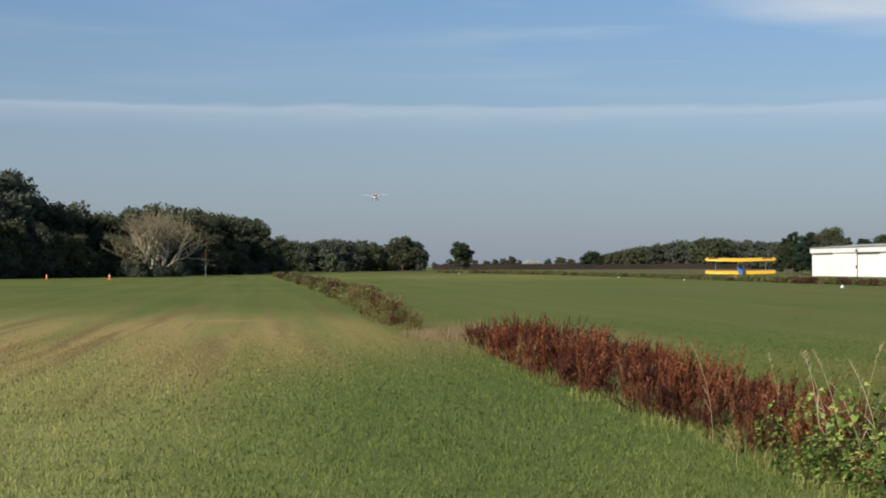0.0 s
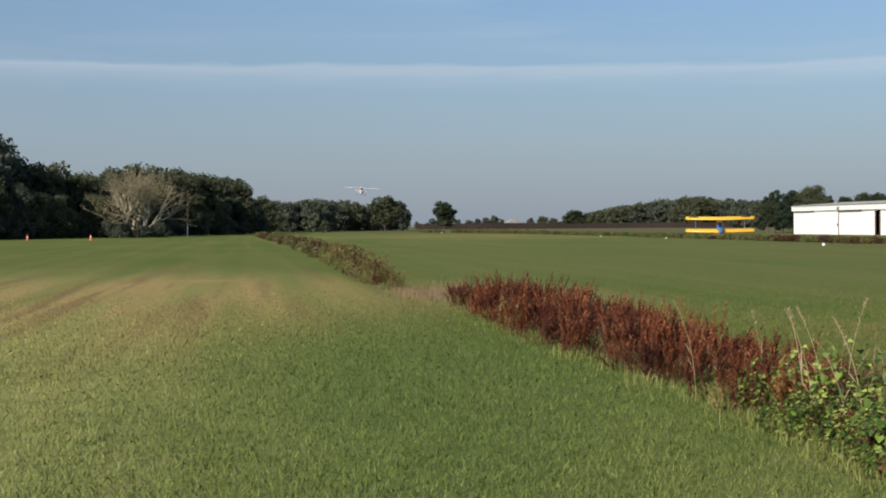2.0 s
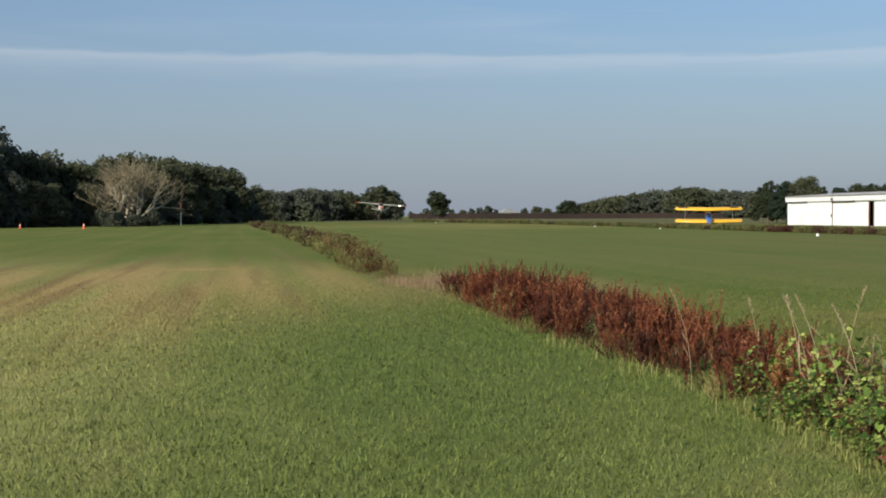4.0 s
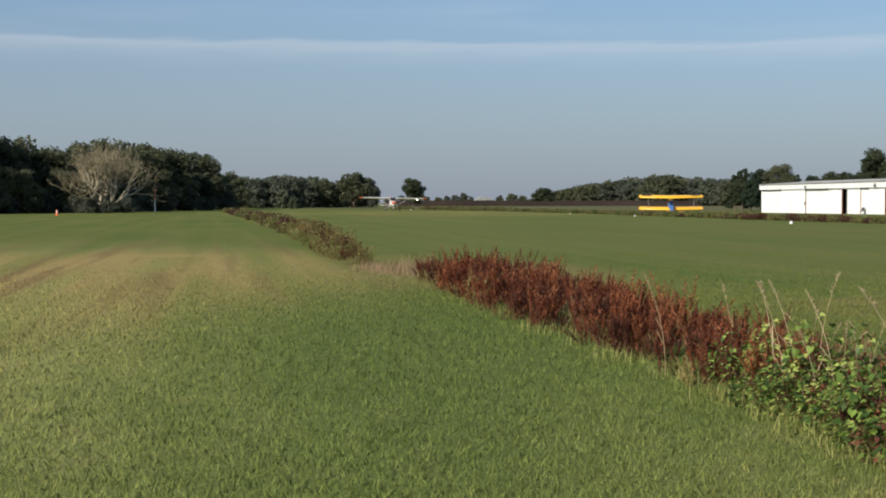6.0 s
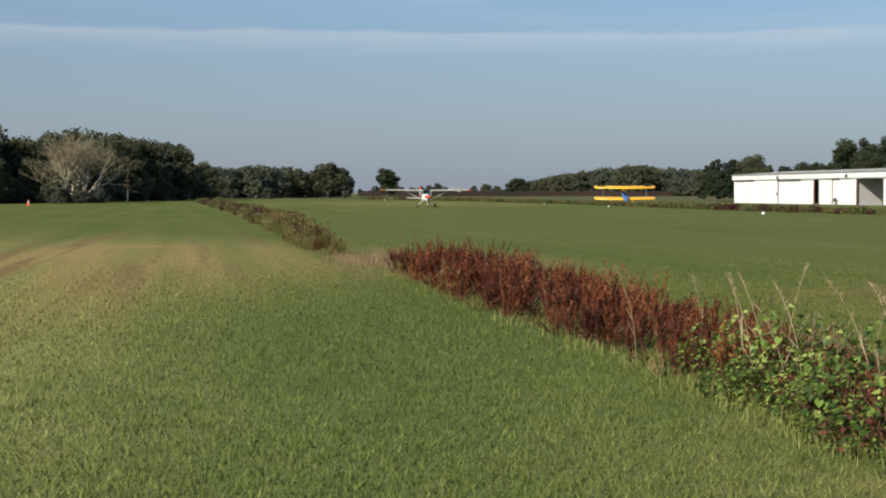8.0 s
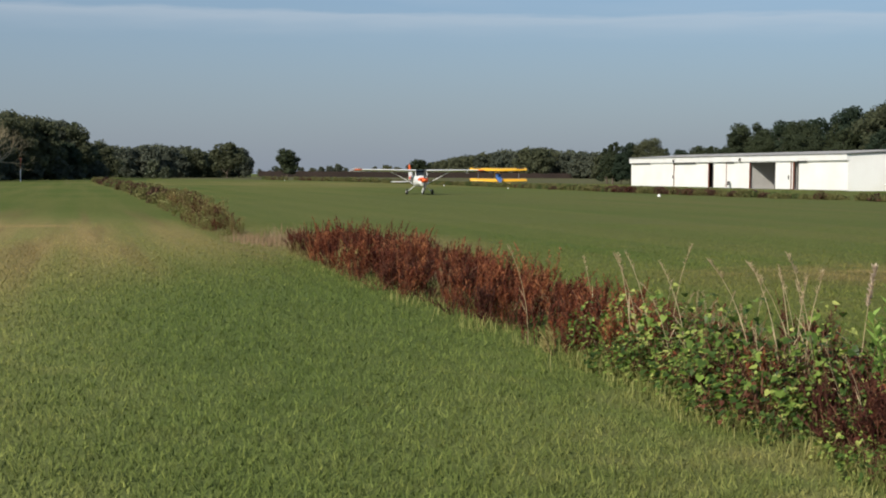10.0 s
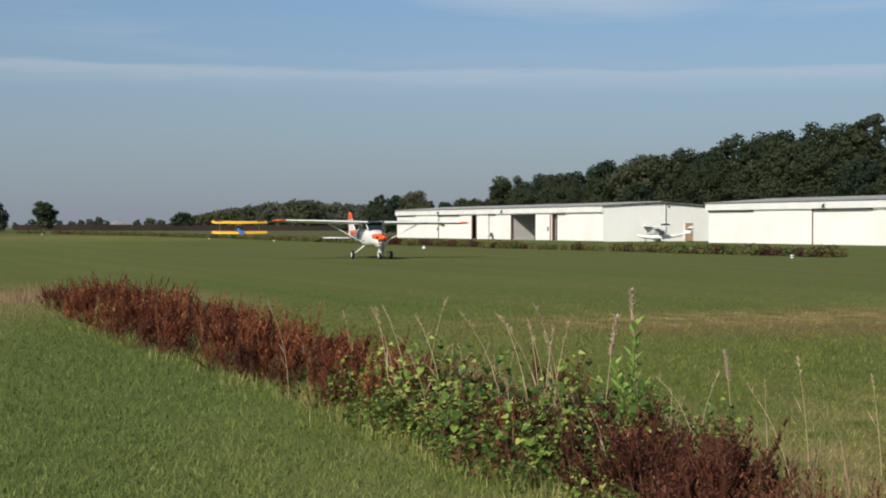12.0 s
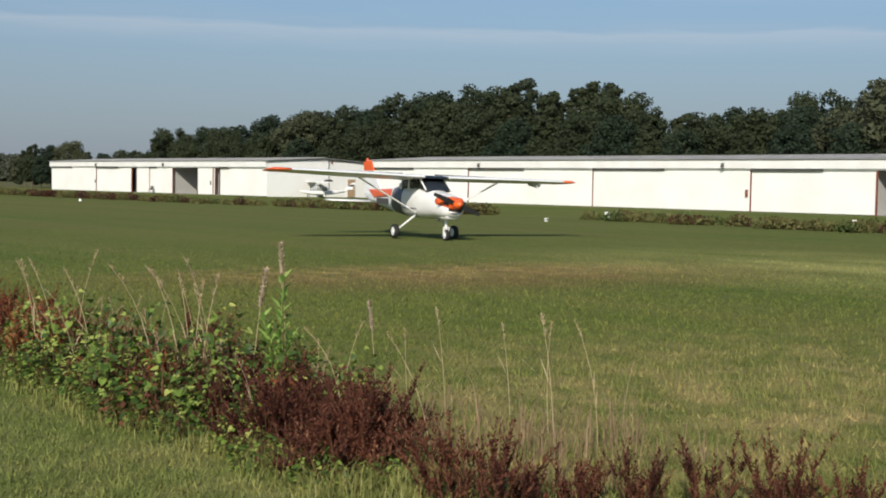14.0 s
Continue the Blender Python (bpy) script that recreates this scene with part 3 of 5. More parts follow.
def folding_chair(m):
    """A low folding chair of dark cloth on a pale tube frame."""
    t = tagged(empty("folding_chair", m), "dark cloth folding chair before the hangar door", "chair")
    boxed("seat", (-0.25, -0.24, 0.40), (0.25, 0.24, 0.44), DARK, t, "", 0.015)
    bm = bmesh.new()
    box(bm, (-0.25, 0.0, 0.0), (0.25, 0.04, 0.48), pose(0, 0.22, 0.44, -14), 0.015)
    part("backrest", bm, DARK, t)
    for x in (-0.25, 0.25):
        for y in (-0.22, 0.22):
            bm = bmesh.new()
            tube(bm, (x, y, 0.0), (x, y * 0.8, 0.41), 0.016, 0.016, 6)
            part("leg", bm, METAL, t)


field_mower(hangar_pose(54.2, 195.0) @ pose(38.3, 4.2, 0.05, 0, 0, 200))
folding_chair(hangar_pose(54.2, 195.0) @ pose(30.4, -0.7, 0.0, 0, 0, 20))
# ---- trees ----


def limb_path(rng, a, d, length, n=4, bend=0.25):
    p, out = Vector(a), [Vector(a)]
    d = Vector(d).normalized()
    for _ in range(n):
        d = (d + Vector(rng.normal(size=3) * bend) + Vector((0, 0, 0.06))).normalized()
        p = p + d * length / n
        out.append(p.copy())
    return out


def tree(name, seed, height, spread, leaf_mat, count, size, label, category="tree", lobes=26, base=0.18, bark=BARK, tall=False):
    """A broad tree of the given height: tapered trunk, limbs, and a crown of lobes made of leaf sprays."""
    rng = np.random.default_rng(seed)
    t = tagged(empty(name), label, category)
    wood = Heap()
    top = height * (0.82 if tall else 0.62)
    trunk = [Vector((rng.normal() * 0.03 * height * k / 5, rng.normal() * 0.03 * height * k / 5, top * k / 5)) for k in range(6)]
    wood.add(*stems(trunk, height * 0.022, height * 0.008, 7))
    centres, radii = [], []
    for k in range(lobes):
        f = (k + 0.5) / lobes
        z = height * (base + (0.90 - base) * f)
        if tall:
            reach = spread * (1.0 - f * 0.72)
        else:
            reach = spread * math.sin(math.pi * (0.24 + 0.66 * f)) ** 0.8
        a = k * 2.4 + rng.normal() * 0.4
        rr = reach * (0.36 + 0.50 * rng.random())
        rad = spread * (0.20 + 0.15 * rng.random()) * (0.75 if tall else 1.0)
        c = (rr * math.cos(a), rr * math.sin(a), min(z, height - rad * 0.72))
        centres.append(c)
        radii.append(rad)
        if k % 2 == 0:
            s = trunk[min(5, 1 + int(4 * f))]
            wood.add(*stems([s, (Vector(s) + Vector(c)) / 2 + Vector((0, 0, 0.03 * height)), Vector(c)], height * 0.008, height * 0.002, 5))
    centres.append((0, 0, height * 0.55))
    radii.append(spread * 0.62)
    centres.append((0.1 * spread, 0, height * max(0.3, base + 0.15)))
    radii.append(spread * 0.55)
    wood.make("trunk", bark, t)
    v, f = leaf_cloud(rng, centres, radii, count, size, 0.85, 0.35)
    keep = v.reshape(-1, 3, 3)[:, :, 2].min(1) > 0.03
    v = v.reshape(-1, 3, 3)[keep].reshape(-1, 3)
    from_arrays("crown", v, np.arange(len(v)).reshape(-1, 3), leaf_mat, t)
    return t


def bare_tree(name, seed, height, label):
    rng = np.random.default_rng(seed)
    t = tagged(empty(name), label, "tree")
    wood, twig = Heap(), Heap()

    def grow(a, d, length, r, level):
        pts = limb_path(rng, a, d, length, 4, 0.16)
        (wood if level < 3 else twig).add(*stems(pts, r, r * 0.55, 6 if level < 2 else 3))
        if level >= 5:
            return
        for k in range(4 if level < 2 else 3):
            q = pts[2 + k % 3] if k else pts[-1]
            dd = (pts[-1] - pts[0]).normalized()
            side = Vector(rng.normal(size=3)) * (0.62 if level else 0.95)
            side.z = side.z * 0.5 + 0.2
            grow(q, dd + side, length * (0.62 + 0.2 * rng.random()), r * 0.52, level + 1)

    for k in range(6):
        a = k * math.tau / 6 + rng.normal() * 0.3
        w = 0.20 + 0.60 * rng.random()
        grow((0.35 * math.cos(a), 0.35 * math.sin(a), 0), (w * math.cos(a), w * math.sin(a), 1.0), height * 0.34, height * 0.030, 0)
    wood.make("trunk", PALE_BARK, t)
    twig.make("twig_mass", TWIG, t)
    return t


def plant_out(kinds, places, group):
    """Copies of the kinds at (x, y, scale, turn); the first use of a kind is the thing itself."""
    first = {}
    for k, x, y, s, turn in places:
        m = pose(x, y, 0, 0, 0, turn) @ Matrix.Diagonal((s * 1.06, s * 1.06, s, 1))
        if k in first:
            copy_thing(kinds[k], m)["group"] = group
        else:
            first[k] = m
    for k, m in first.items():
        kinds[k].matrix_basis = m
        kinds[k]["group"] = group


def left_wood():
    kinds = [tree("tree", 11, 11.5, 5.0, LEAF_HAZED, 7000, 0.27, "grey-green broadleaf tree in the wood edge, haze in its leaf colour"),
             tree("tree", 12, 12.0, 4.6, LEAF_PINE, 7000, 0.27, "dark evergreen tree in the wood edge"),
             tree("tree", 13, 10.5, 5.4, LEAF_OLIVE_HAZED, 7000, 0.27, "olive-green broadleaf tree in the wood edge", base=0.12),
             tree("tree", 14, 12.0, 3.8, LEAF_DARK, 6000, 0.25, "tall narrow dark tree in the wood edge", tall=True, base=0.1)]
    kinds.append(tree("shrub", 16, 6.0, 4.6, LEAF_HAZED, 4500, 0.26, "grey-green leafy shrub at the foot of the wood, haze in its leaf colour", "shrub", base=0.0))
    rng = np.random.default_rng(3)
    places = []
    # outline of the wood: bearing (degrees, right of ahead) and height
    prof = [(-27, 17.0), (-21, 18.5), (-18.2, 17.5), (-16.8, 14.0), (-15.6, 11.5), (-13.5, 11.2), (-11.5, 11.9), (-9.8, 10.9), (-8.2, 9.8), (-7.4, 8.0), (-6.7, 5.5)]
    base = [(-27, 185), (-21, 205), (-16, 230), (-12, 262), (-9, 285), (-6.7, 330)]
    for row in range(4):
        b = -27.0 + row * 0.35
        while b < -6.6:
            d = np.interp(b, *zip(*base)) + row * 8 + rng.normal() * 2
            h = np.interp(b, *zip(*prof)) * d / 235
            h *= (0.62, 0.92, 1.0, 0.97)[row] * (0.90 + 0.22 * rng.random())
            # mostly the two lightened leaf kinds, to carry the haze over this wood
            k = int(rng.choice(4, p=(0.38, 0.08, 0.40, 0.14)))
            s = h / (11.5, 12.0, 10.5, 12.0)[k]
            places.append((k, d * math.sin(radians(b)), d * math.cos(radians(b)), s, rng.random() * 360))
            b += (1.15 if row else 0.9) * (0.8 + 0.5 * rng.random())
    b = -27.0
    while b < -6.7:
        d = np.interp(b, *zip(*base)) - 3 + rng.normal() * 1.0
        places.append((4, d * math.sin(radians(b)), d * math.cos(radians(b)), 0.55 + 0.35 * rng.random(), rng.random() * 360))
        b += 0.85 * (0.8 + 0.4 * rng.random())
    # dark shrubs about the foot of the bare tree
    places += [(4, -50.6, 223.0, 0.42, 20), (4, -47.4, 223.5, 0.36, 110), (4, -45.2, 226.0, 0.45, 200), (4, -53.2, 226.0, 0.50, 300)]
    plant_out(kinds, places, "wood beside the lawn")
    dead = bare_tree("bare_tree", 7, 10.5, "large bare pale-limbed tree at the wood edge")
    dead.matrix_basis = pose(-49.3, 226, 0, 0, 0, 30) @ Matrix.Diagonal((1.34, 1.34, 1.20, 1))
    pale = tree("scrub_tree", 15, 6.0, 3.0, LEAF_PALE, 2200, 0.28, "pale grey-green scrub tree", base=0.05)
    for k, (x, y, s) in enumerate([(-84, 205, 2.3), (-66.5, 221, 1.2)]):
        copy_thing(pale, pose(x, y, 0, 0, 0, 70 * k) @ Matrix.Diagonal((s, s, s, 1)))
    pale.matrix_basis = pose(-92, 198, 0)


def far_trees():
    # the haze over the distant belts is put into their leaf colour
    kinds = [tree("far_tree", 21, 11.0, 5.5, LEAF_HAZED, 2600, 0.44, "distant grey-green broadleaf tree, haze in its leaf colour", base=0.04),
             tree("far_tree", 22, 10.0, 6.0, LEAF_OLIVE_HAZED, 2600, 0.44, "distant olive-green broadleaf tree", base=0.02),
             tree("far_tree", 23, 12.0, 5.0, LEAF_HAZED, 2600, 0.44, "distant dull grey-green tree, haze in its leaf colour", base=0.03)]
    rng = np.random.default_rng(8)
    places = []

    def belt(b0, b1, d0, d1, prof, step, rows=2):
        for row in range(rows):
            b = b0 + row * step * 0.4
            while b < b1:
                f = (b - b0) / (b1 - b0)
                d = d0 + (d1 - d0) * f + row * 14 + rng.normal() * 4
                h = np.interp(b, *zip(*prof)) / 2350 * d + 1.7
                h *= (0.80 + 0.3 * rng.random()) if row == 0 else (0.92 + 0.14 * rng.random())
                k = int(rng.integers(3))
                places.append((k, d * math.sin(radians(b)), d * math.cos(radians(b)), max(h, 2.5) / (11, 10, 12)[k], rng.random() * 360))
                b += step * (0.75 + 0.5 * rng.random())

    # heights are the tangents of the skyline, times 2350
    belt(-6.7, -0.9, 400, 470, [(-6.7, 42), (-5.0, 50), (-3.2, 44), (-2.4, 36), (-1.4, 46), (-0.9, 36)], 0.62, 3)
    belt(-0.9, 7.0, 760, 820, [(-0.9, 10), (0.0, 8), (1.2, 14), (2.0, 12), (3.0, 18), (4.0, 6), (4.5, 14), (5.5, 15), (5.9, 8), (6.4, 22), (6.9, 20)], 0.42, 1)
    belt(7.0, 15.5, 640, 560, [(7.0, 20), (8.3, 31), (9.0, 35), (10.5, 44), (11.8, 45), (12.6, 40), (13.2, 44), (14.2, 41), (15.5, 42)], 0.55, 3)
    plant_out(kinds, places, "distant tree belt")
    lone = [tree("lone_tree", 31, 11.5, 4.9, LEAF_DARK, 2600, 0.42, "dark round-crowned tree standing alone far off", base=0.16),
            tree("lone_tree", 32, 12.5, 5.6, LEAF_OLIVE_HAZED, 2600, 0.42, "spreading tree with a rounded crown far off", base=0.3),
            tree("lone_tree", 33, 8.0, 5.2, LEAF_DARK, 2400, 0.42, "low dome-shaped dark tree far off", base=0.06)]
    for ob, x, y, s, turn in ((lone[0], 7.6, 560, 1.05, 10), (lone[1], -13.0, 425, 0.92, 120), (lone[2], 66.0, 590, 1.0, 40)):
        ob.matrix_basis = pose(x, y, 0, 0, 0, turn) @ Matrix.Diagonal((s * 1.22, s * 1.22, s, 1))
    bush = tree("scrub_tree", 34, 5.5, 2.6, LEAF_PALE, 1500, 0.32, "pale green bushy tree before the dark belt", base=0.04)
    bush.matrix_basis = pose(-31.5, 375, 0)
    copy_thing(bush, pose(-27.8, 372, 0, 0, 0, 80) @ Matrix.Diagonal((0.75, 0.75, 0.6, 1)))


def right_wood():
    kinds = [tree("tree", 41, 14.0, 5.6, LEAF_DARK, 12000, 0.21, "tall dark green broadleaf tree behind the hangars"),
             tree("tree", 42, 14.0, 5.2, LEAF_PINE, 12000, 0.21, "tall dark evergreen tree behind the hangars"),
             tree("tree", 43, 13.0, 5.8, LEAF_OLIVE_HAZED, 12000, 0.21, "olive-green broadleaf tree behind the hangars"),
             tree("tree", 44, 14.0, 4.2, LEAF_DARK, 10000, 0.20, "narrow dark tree behind the hangars", tall=True, base=0.1)]
    rng = np.random.default_rng(13)
    places = []
    prof = [(15.0, 62), (16.2, 66), (17.2, 50), (18.0, 50), (18.9, 62), (19.4, 78), (20.2, 84), (21.0, 91), (21.9, 99), (23.2, 111), (25.0, 122), (27.6, 138), (29.5, 154), (31.0, 168), (33.0, 175), (36.0, 192), (38.3, 195), (40.0, 168), (42.5, 160), (45.0, 165), (48.0, 170), (55.0, 180), (62.0, 190)]
    dist = [(15.0, 240), (20.0, 245), (24.0, 215), (30.0, 185), (40.0, 155), (50.0, 125), (62.0, 112)]
    for row in range(3):
        b = 18.0 + row * 0.4
        while b < 62:
            d = np.interp(b, *zip(*dist)) + row * 8 + rng.normal() * 1.5
            h = (np.interp(b, *zip(*prof)) / 2350 * d * math.cos(radians(min(abs(b - 30), 16))) + 1.7)
            h *= (0.76, 0.96, 1.02)[row] * (0.90 + 0.19 * rng.random())
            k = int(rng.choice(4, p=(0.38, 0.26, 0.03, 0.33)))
            places.append((k, d * math.sin(radians(b)), d * math.cos(radians(b)), h / (14, 14, 13, 14)[k], rng.random() * 360))
            b += (1.5 if b < 40 else 2.0) * (0.8 + 0.4 * rng.random())
    # the clump at the far hangar's end
    for b, d, hp in ((14.75, 236, 64), (15.5, 242, 60), (16.3, 240, 66), (16.9, 246, 52), (17.6, 250, 48), (15.1, 228, 40), (14.5, 240, 52)):
        h = hp / 2350 * d + 1.7
        k = int(rng.integers(4))
        places.append((k, d * math.sin(radians(b)), d * math.cos(radians(b)), h / (14, 14, 13, 14)[k] * 0.98, rng.random() * 360))
    plant_out(kinds, places, "wood behind the hangars")
    oak = tree("tree", 45, 15.0, 7.5, LEAF_OLIVE_HAZED, 12000, 0.27, "broad sunlit yellow-green tree behind the hangar", base=0.12, lobes=22)
    oak.matrix_basis = pose(101, 84, 0, 0, 0, 20) @ Matrix.Diagonal((1.0, 1.0, 0.83, 1))


left_wood()
far_trees()
right_wood()

# ---- aircraft ----


def wheel(parent, x, y, r, width, name="wheel"):
    w = empty(name)
    w.parent = parent
    w.matrix_basis = pose(x, y, r)
    bm = bmesh.new()
    prof = [(-0.5, 0.62), (-0.5, 0.86), (-0.34, 0.98), (0, 1.0), (0.34, 0.98), (0.5, 0.86), (0.5, 0.62)]
    n = 20
    rings = [[(width * a, r * b * math.cos(k * math.tau / n), r * b * math.sin(k * math.tau / n)) for k in range(n)] for a, b in prof]
    loft(bm, rings, cap=False)
    part("tyre", bm, RUBBER, w, "black rubber tyre", True)
    bm = bmesh.new()
    tube(bm, (-width * 0.42, 0, 0), (width * 0.42, 0, 0), r * 0.63, r * 0.63, 16)
    tube(bm, (-width * 0.56, 0, 0), (width * 0.56, 0, 0), r * 0.25, r * 0.25, 10)
    part("rim", bm, PAINT_WHITE, w, "white wheel rim")
    return w


def wing_half(bm, side, stations):
    loft(bm, [foil(side * x, y, z, c, t, 0.075) for x, y, z, c, t in stations])


def bars(parent, name, m, count, w, h, gap, material):
    bm = bmesh.new()
    for k in range(count):
        box(bm, (k * (w + gap), -0.002, 0), (k * (w + gap) + w, 0.002, h), m)
    part(name, bm, material, parent, "row of plain dark bars")


def high_wing_aircraft():
    """Two-seat high-wing trainer on tricycle gear. Nose along +y, origin on the ground under the main wheels."""
    a = tagged(empty("light_aircraft"), "white high-wing light aircraft with orange nose, wing tips and fin", "aircraft")
    # body: tail cone, cabin and cowling
    bm = bmesh.new()
    loft(bm, [oval(-4.75, 1.40, 0.05, 0.10), oval(-4.2, 1.35, 0.12, 0.19), oval(-3.2, 1.30, 0.23, 0.30), oval(-2.1, 1.26, 0.36, 0.42),
              oval(-1.2, 1.26, 0.47, 0.52), oval(-0.4, 1.24, 0.53, 0.56), oval(0.35, 1.22, 0.54, 0.55), oval(0.75, 1.17, 0.53, 0.48), oval(1.15, 1.15, 0.49, 0.42)], cap=False)
    part("fuselage", bm, PAINT_WHITE, a, "", True)
    bm = bmesh.new()
    loft(bm, [oval(1.151, 1.15, 0.490, 0.420), oval(1.55, 1.12, 0.455, 0.395), oval(1.86, 1.09, 0.405, 0.345), oval(2.02, 1.07, 0.33, 0.27), oval(2.07, 1.07, 0.25, 0.20)], cap=False)
    part("cowling", bm, PAINT_WHITE, a, "white engine cowling", True)
    bm = bmesh.new()
    loft(bm, [oval(1.50, 1.27, 0.462, 0.180), oval(1.62, 1.25, 0.458, 0.200), oval(1.88, 1.23, 0.418, 0.205), oval(2.04, 1.20, 0.35, 0.175), oval(2.11, 1.19, 0.26, 0.13)])
    part("nose_bowl", bm, PAINT_ORANGE, a, "orange nose bowl", True)
    bm = bmesh.new()
    loft(bm, [oval(1.15, 0.85, 0.30, 0.17), oval(1.7, 0.83, 0.29, 0.17), oval(1.95, 0.86, 0.25, 0.13)])
    part("chin", bm, PAINT_WHITE, a, "", True)
    for s in (-1, 1):
        bm = bmesh.new()
        loft(bm, [[(s * 0.255 + 0.125 * math.cos(k * math.tau / 14), y, 1.22 + 0.08 * math.sin(k * math.tau / 14)) for k in range(14)] for y in (1.90, 2.105)])
        part("air_intake", bm, BLACK, a, "black engine air intake")
    boxed("carburettor_intake", (-0.13, 1.90, 0.79), (0.13, 1.97, 0.92), BLACK, a, "dark air scoop", 0.015)
    bm = bmesh.new()
    tube(bm, (0.18, 1.35, 0.80), (0.20, 1.30, 0.62), 0.035, 0.035, 8)
    part("exhaust_pipe", bm, DARK, a)
    bm = bmesh.new()
    loft(bm, [oval(-1.80, 1.26, 0.402, 0.457), oval(-1.2, 1.26, 0.478, 0.528), oval(-0.85, 1.252, 0.506, 0.546)], cap=False)
    part("rear_band", bm, PAINT_GREY, a, "dark grey band round the body behind the cabin", True)
    # cabin
    bm = bmesh.new()
    loft(bm, [oval(-1.35, 1.74, 0.36, 0.10, 16, 3.0), oval(-0.9, 1.80, 0.45, 0.21, 16, 3.2), oval(-0.4, 1.84, 0.50, 0.24, 16, 3.4), oval(0.30, 1.84, 0.51, 0.23, 16, 3.4), oval(0.42, 1.80, 0.50, 0.20, 16, 3.2), oval(0.86, 1.62, 0.46, 0.06, 16, 2.6)])
    part("cabin_glass", bm, GLASS, a, "dark tinted cabin windows", True)
    bm = bmesh.new()
    loft(bm, [foil(x, 0.70, 2.00, 1.0, 1.15, 0.055) for x in (-0.459, 0.459)])
    part("skylight", bm, GLASS, a, "dark glazed cabin top between the wings")
    bm = bmesh.new()
    box(bm, (-0.455, -1.35, 2.03), (0.455, -0.31, 2.075), None, 0.01)
    part("cabin_roof", bm, PAINT_WHITE, a)
    for s in (-1, 1):
        for (p, q, r) in (((0.50 * s, 0.42, 2.05), (0.48 * s, 0.90, 1.62), 0.028), ((0.525 * s, -0.22, 2.05), (0.535 * s, -0.26, 1.55), 0.04), ((0.47 * s, -0.85, 2.02), (0.475 * s, -0.95, 1.62), 0.035)):
            bm = bmesh.new()
            tube(bm, p, q, r, r, 8)
            part("window_post", bm, PAINT_WHITE, a)
        bm = bmesh.new()
        box(bm, (0.525 * s - 0.012, -0.72, 0.995), (0.525 * s + 0.012, 0.36, 1.015))
        part("door_step_line", bm, PAINT_GREY, a, "thin grey trim line")
        bm = bmesh.new()
        loft(bm, [[(s * (0.415 + e), -1.86, 1.40), (s * (0.35 + e), -1.86, 1.62), (s * (0.10 + e), -4.3, 1.56), (s * (0.20 + e), -3.6, 1.30)] for e in (0.0, 0.02)])
        part("tail_flash", bm, PAINT_ORANGE, a, "orange flash along the tail")
        bm = bmesh.new()
        for k in range(5):
            y0 = -2.10 - 0.26 * k
            x0 = s * (0.375 - 0.035 * k)
            box(bm, (x0 - 0.012, y0 - 0.18, 1.08), (x0 + 0.012, y0, 1.28))
        part("registration_bars", bm, DARK, a, "row of plain dark bars")
    # wing
    for s in (-1, 1):
        bm = bmesh.new()
        wing_half(bm, s, [(0.46, 0.80, 2.00, 1.63, 0.78), (2.8, 0.80, 2.03, 1.63, 0.78), (5.05, 0.62, 2.06, 1.22, 0.78)])
        part("wing", bm, PAINT_WHITE, a)
        bm = bmesh.new()
        wing_half(bm, s, [(5.051, 0.625, 2.06, 1.225, 0.80), (5.48, 0.58, 2.06, 1.12, 0.9), (5.67, 0.42, 2.065, 0.85, 0.5)])
        part("wing_tip", bm, PAINT_ORANGE, a, "orange wing tip", True)
        bm = bmesh.new()
        tube(bm, (s * 0.52, 0.25, 0.88), (s * 2.72, 0.20, 2.02), 0.055, 0.055, 8, 0.5)
        part("strut", bm, PAINT_WHITE, a, "white wing strut")
        bm = bmesh.new()
        loft(bm, [foil(s * 0.06, -4.05, 1.12, 1.0, 0.8), foil(s * 1.64, -4.25, 1.12, 0.74, 0.8)])
        part("tailplane", bm, PAINT_WHITE, a, "white tailplane", True)
        # flap and aileron joints
        bm = bmesh.new()
        box(bm, (min(s * 0.6, s * 2.58), -0.60, 2.085), (max(s * 0.6, s * 2.58), -0.585, 2.165))
        part("flap_joint", bm, PAINT_GREY, a)
    # fin and rudder
    bm = bmesh.new()
    loft(bm, [[(-0.05, -3.3, 1.46), (0.05, -3.3, 1.46), (0.03, -4.72, 1.42), (-0.03, -4.72, 1.42)], [(-0.04, -3.75, 1.82), (0.04, -3.75, 1.82), (0.025, -4.82, 1.82), (-0.025, -4.82, 1.82)], [(-0.03, -4.12, 2.24), (0.03, -4.12, 2.24), (0.02, -4.95, 2.24), (-0.02, -4.95, 2.24)]])
    part("fin", bm, PAINT_WHITE, a, "white fin")
    bm = bmesh.new()
    loft(bm, [[(-0.032, -4.115, 2.241), (0.032, -4.115, 2.241), (0.022, -4.955, 2.241), (-0.022, -4.955, 2.241)], [(-0.025, -4.42, 2.62), (0.025, -4.42, 2.62), (0.02, -5.03, 2.56), (-0.02, -5.03, 2.56)]])
    part("fin_top", bm, PAINT_ORANGE, a, "orange fin top")
    bm = bmesh.new()
    tube(bm, (0, -4.72, 2.58), (0, -4.74, 2.70), 0.05, 0.03, 8)
    part("beacon", bm, PAINT_ORANGE, a, "red beacon on the fin")
    # landing gear
    for s in (-1, 1):
        bm = bmesh.new()
        tube(bm, (s * 0.40, 0.05, 0.78), (s * 1.05, 0.0, 0.27), 0.07, 0.045, 8, 0.5)
        part("main_leg", bm, PAINT_WHITE, a, "white sprung steel gear leg")
        wheel(a, s * 1.11, 0.0, 0.235, 0.16)
    bm = bmesh.new()
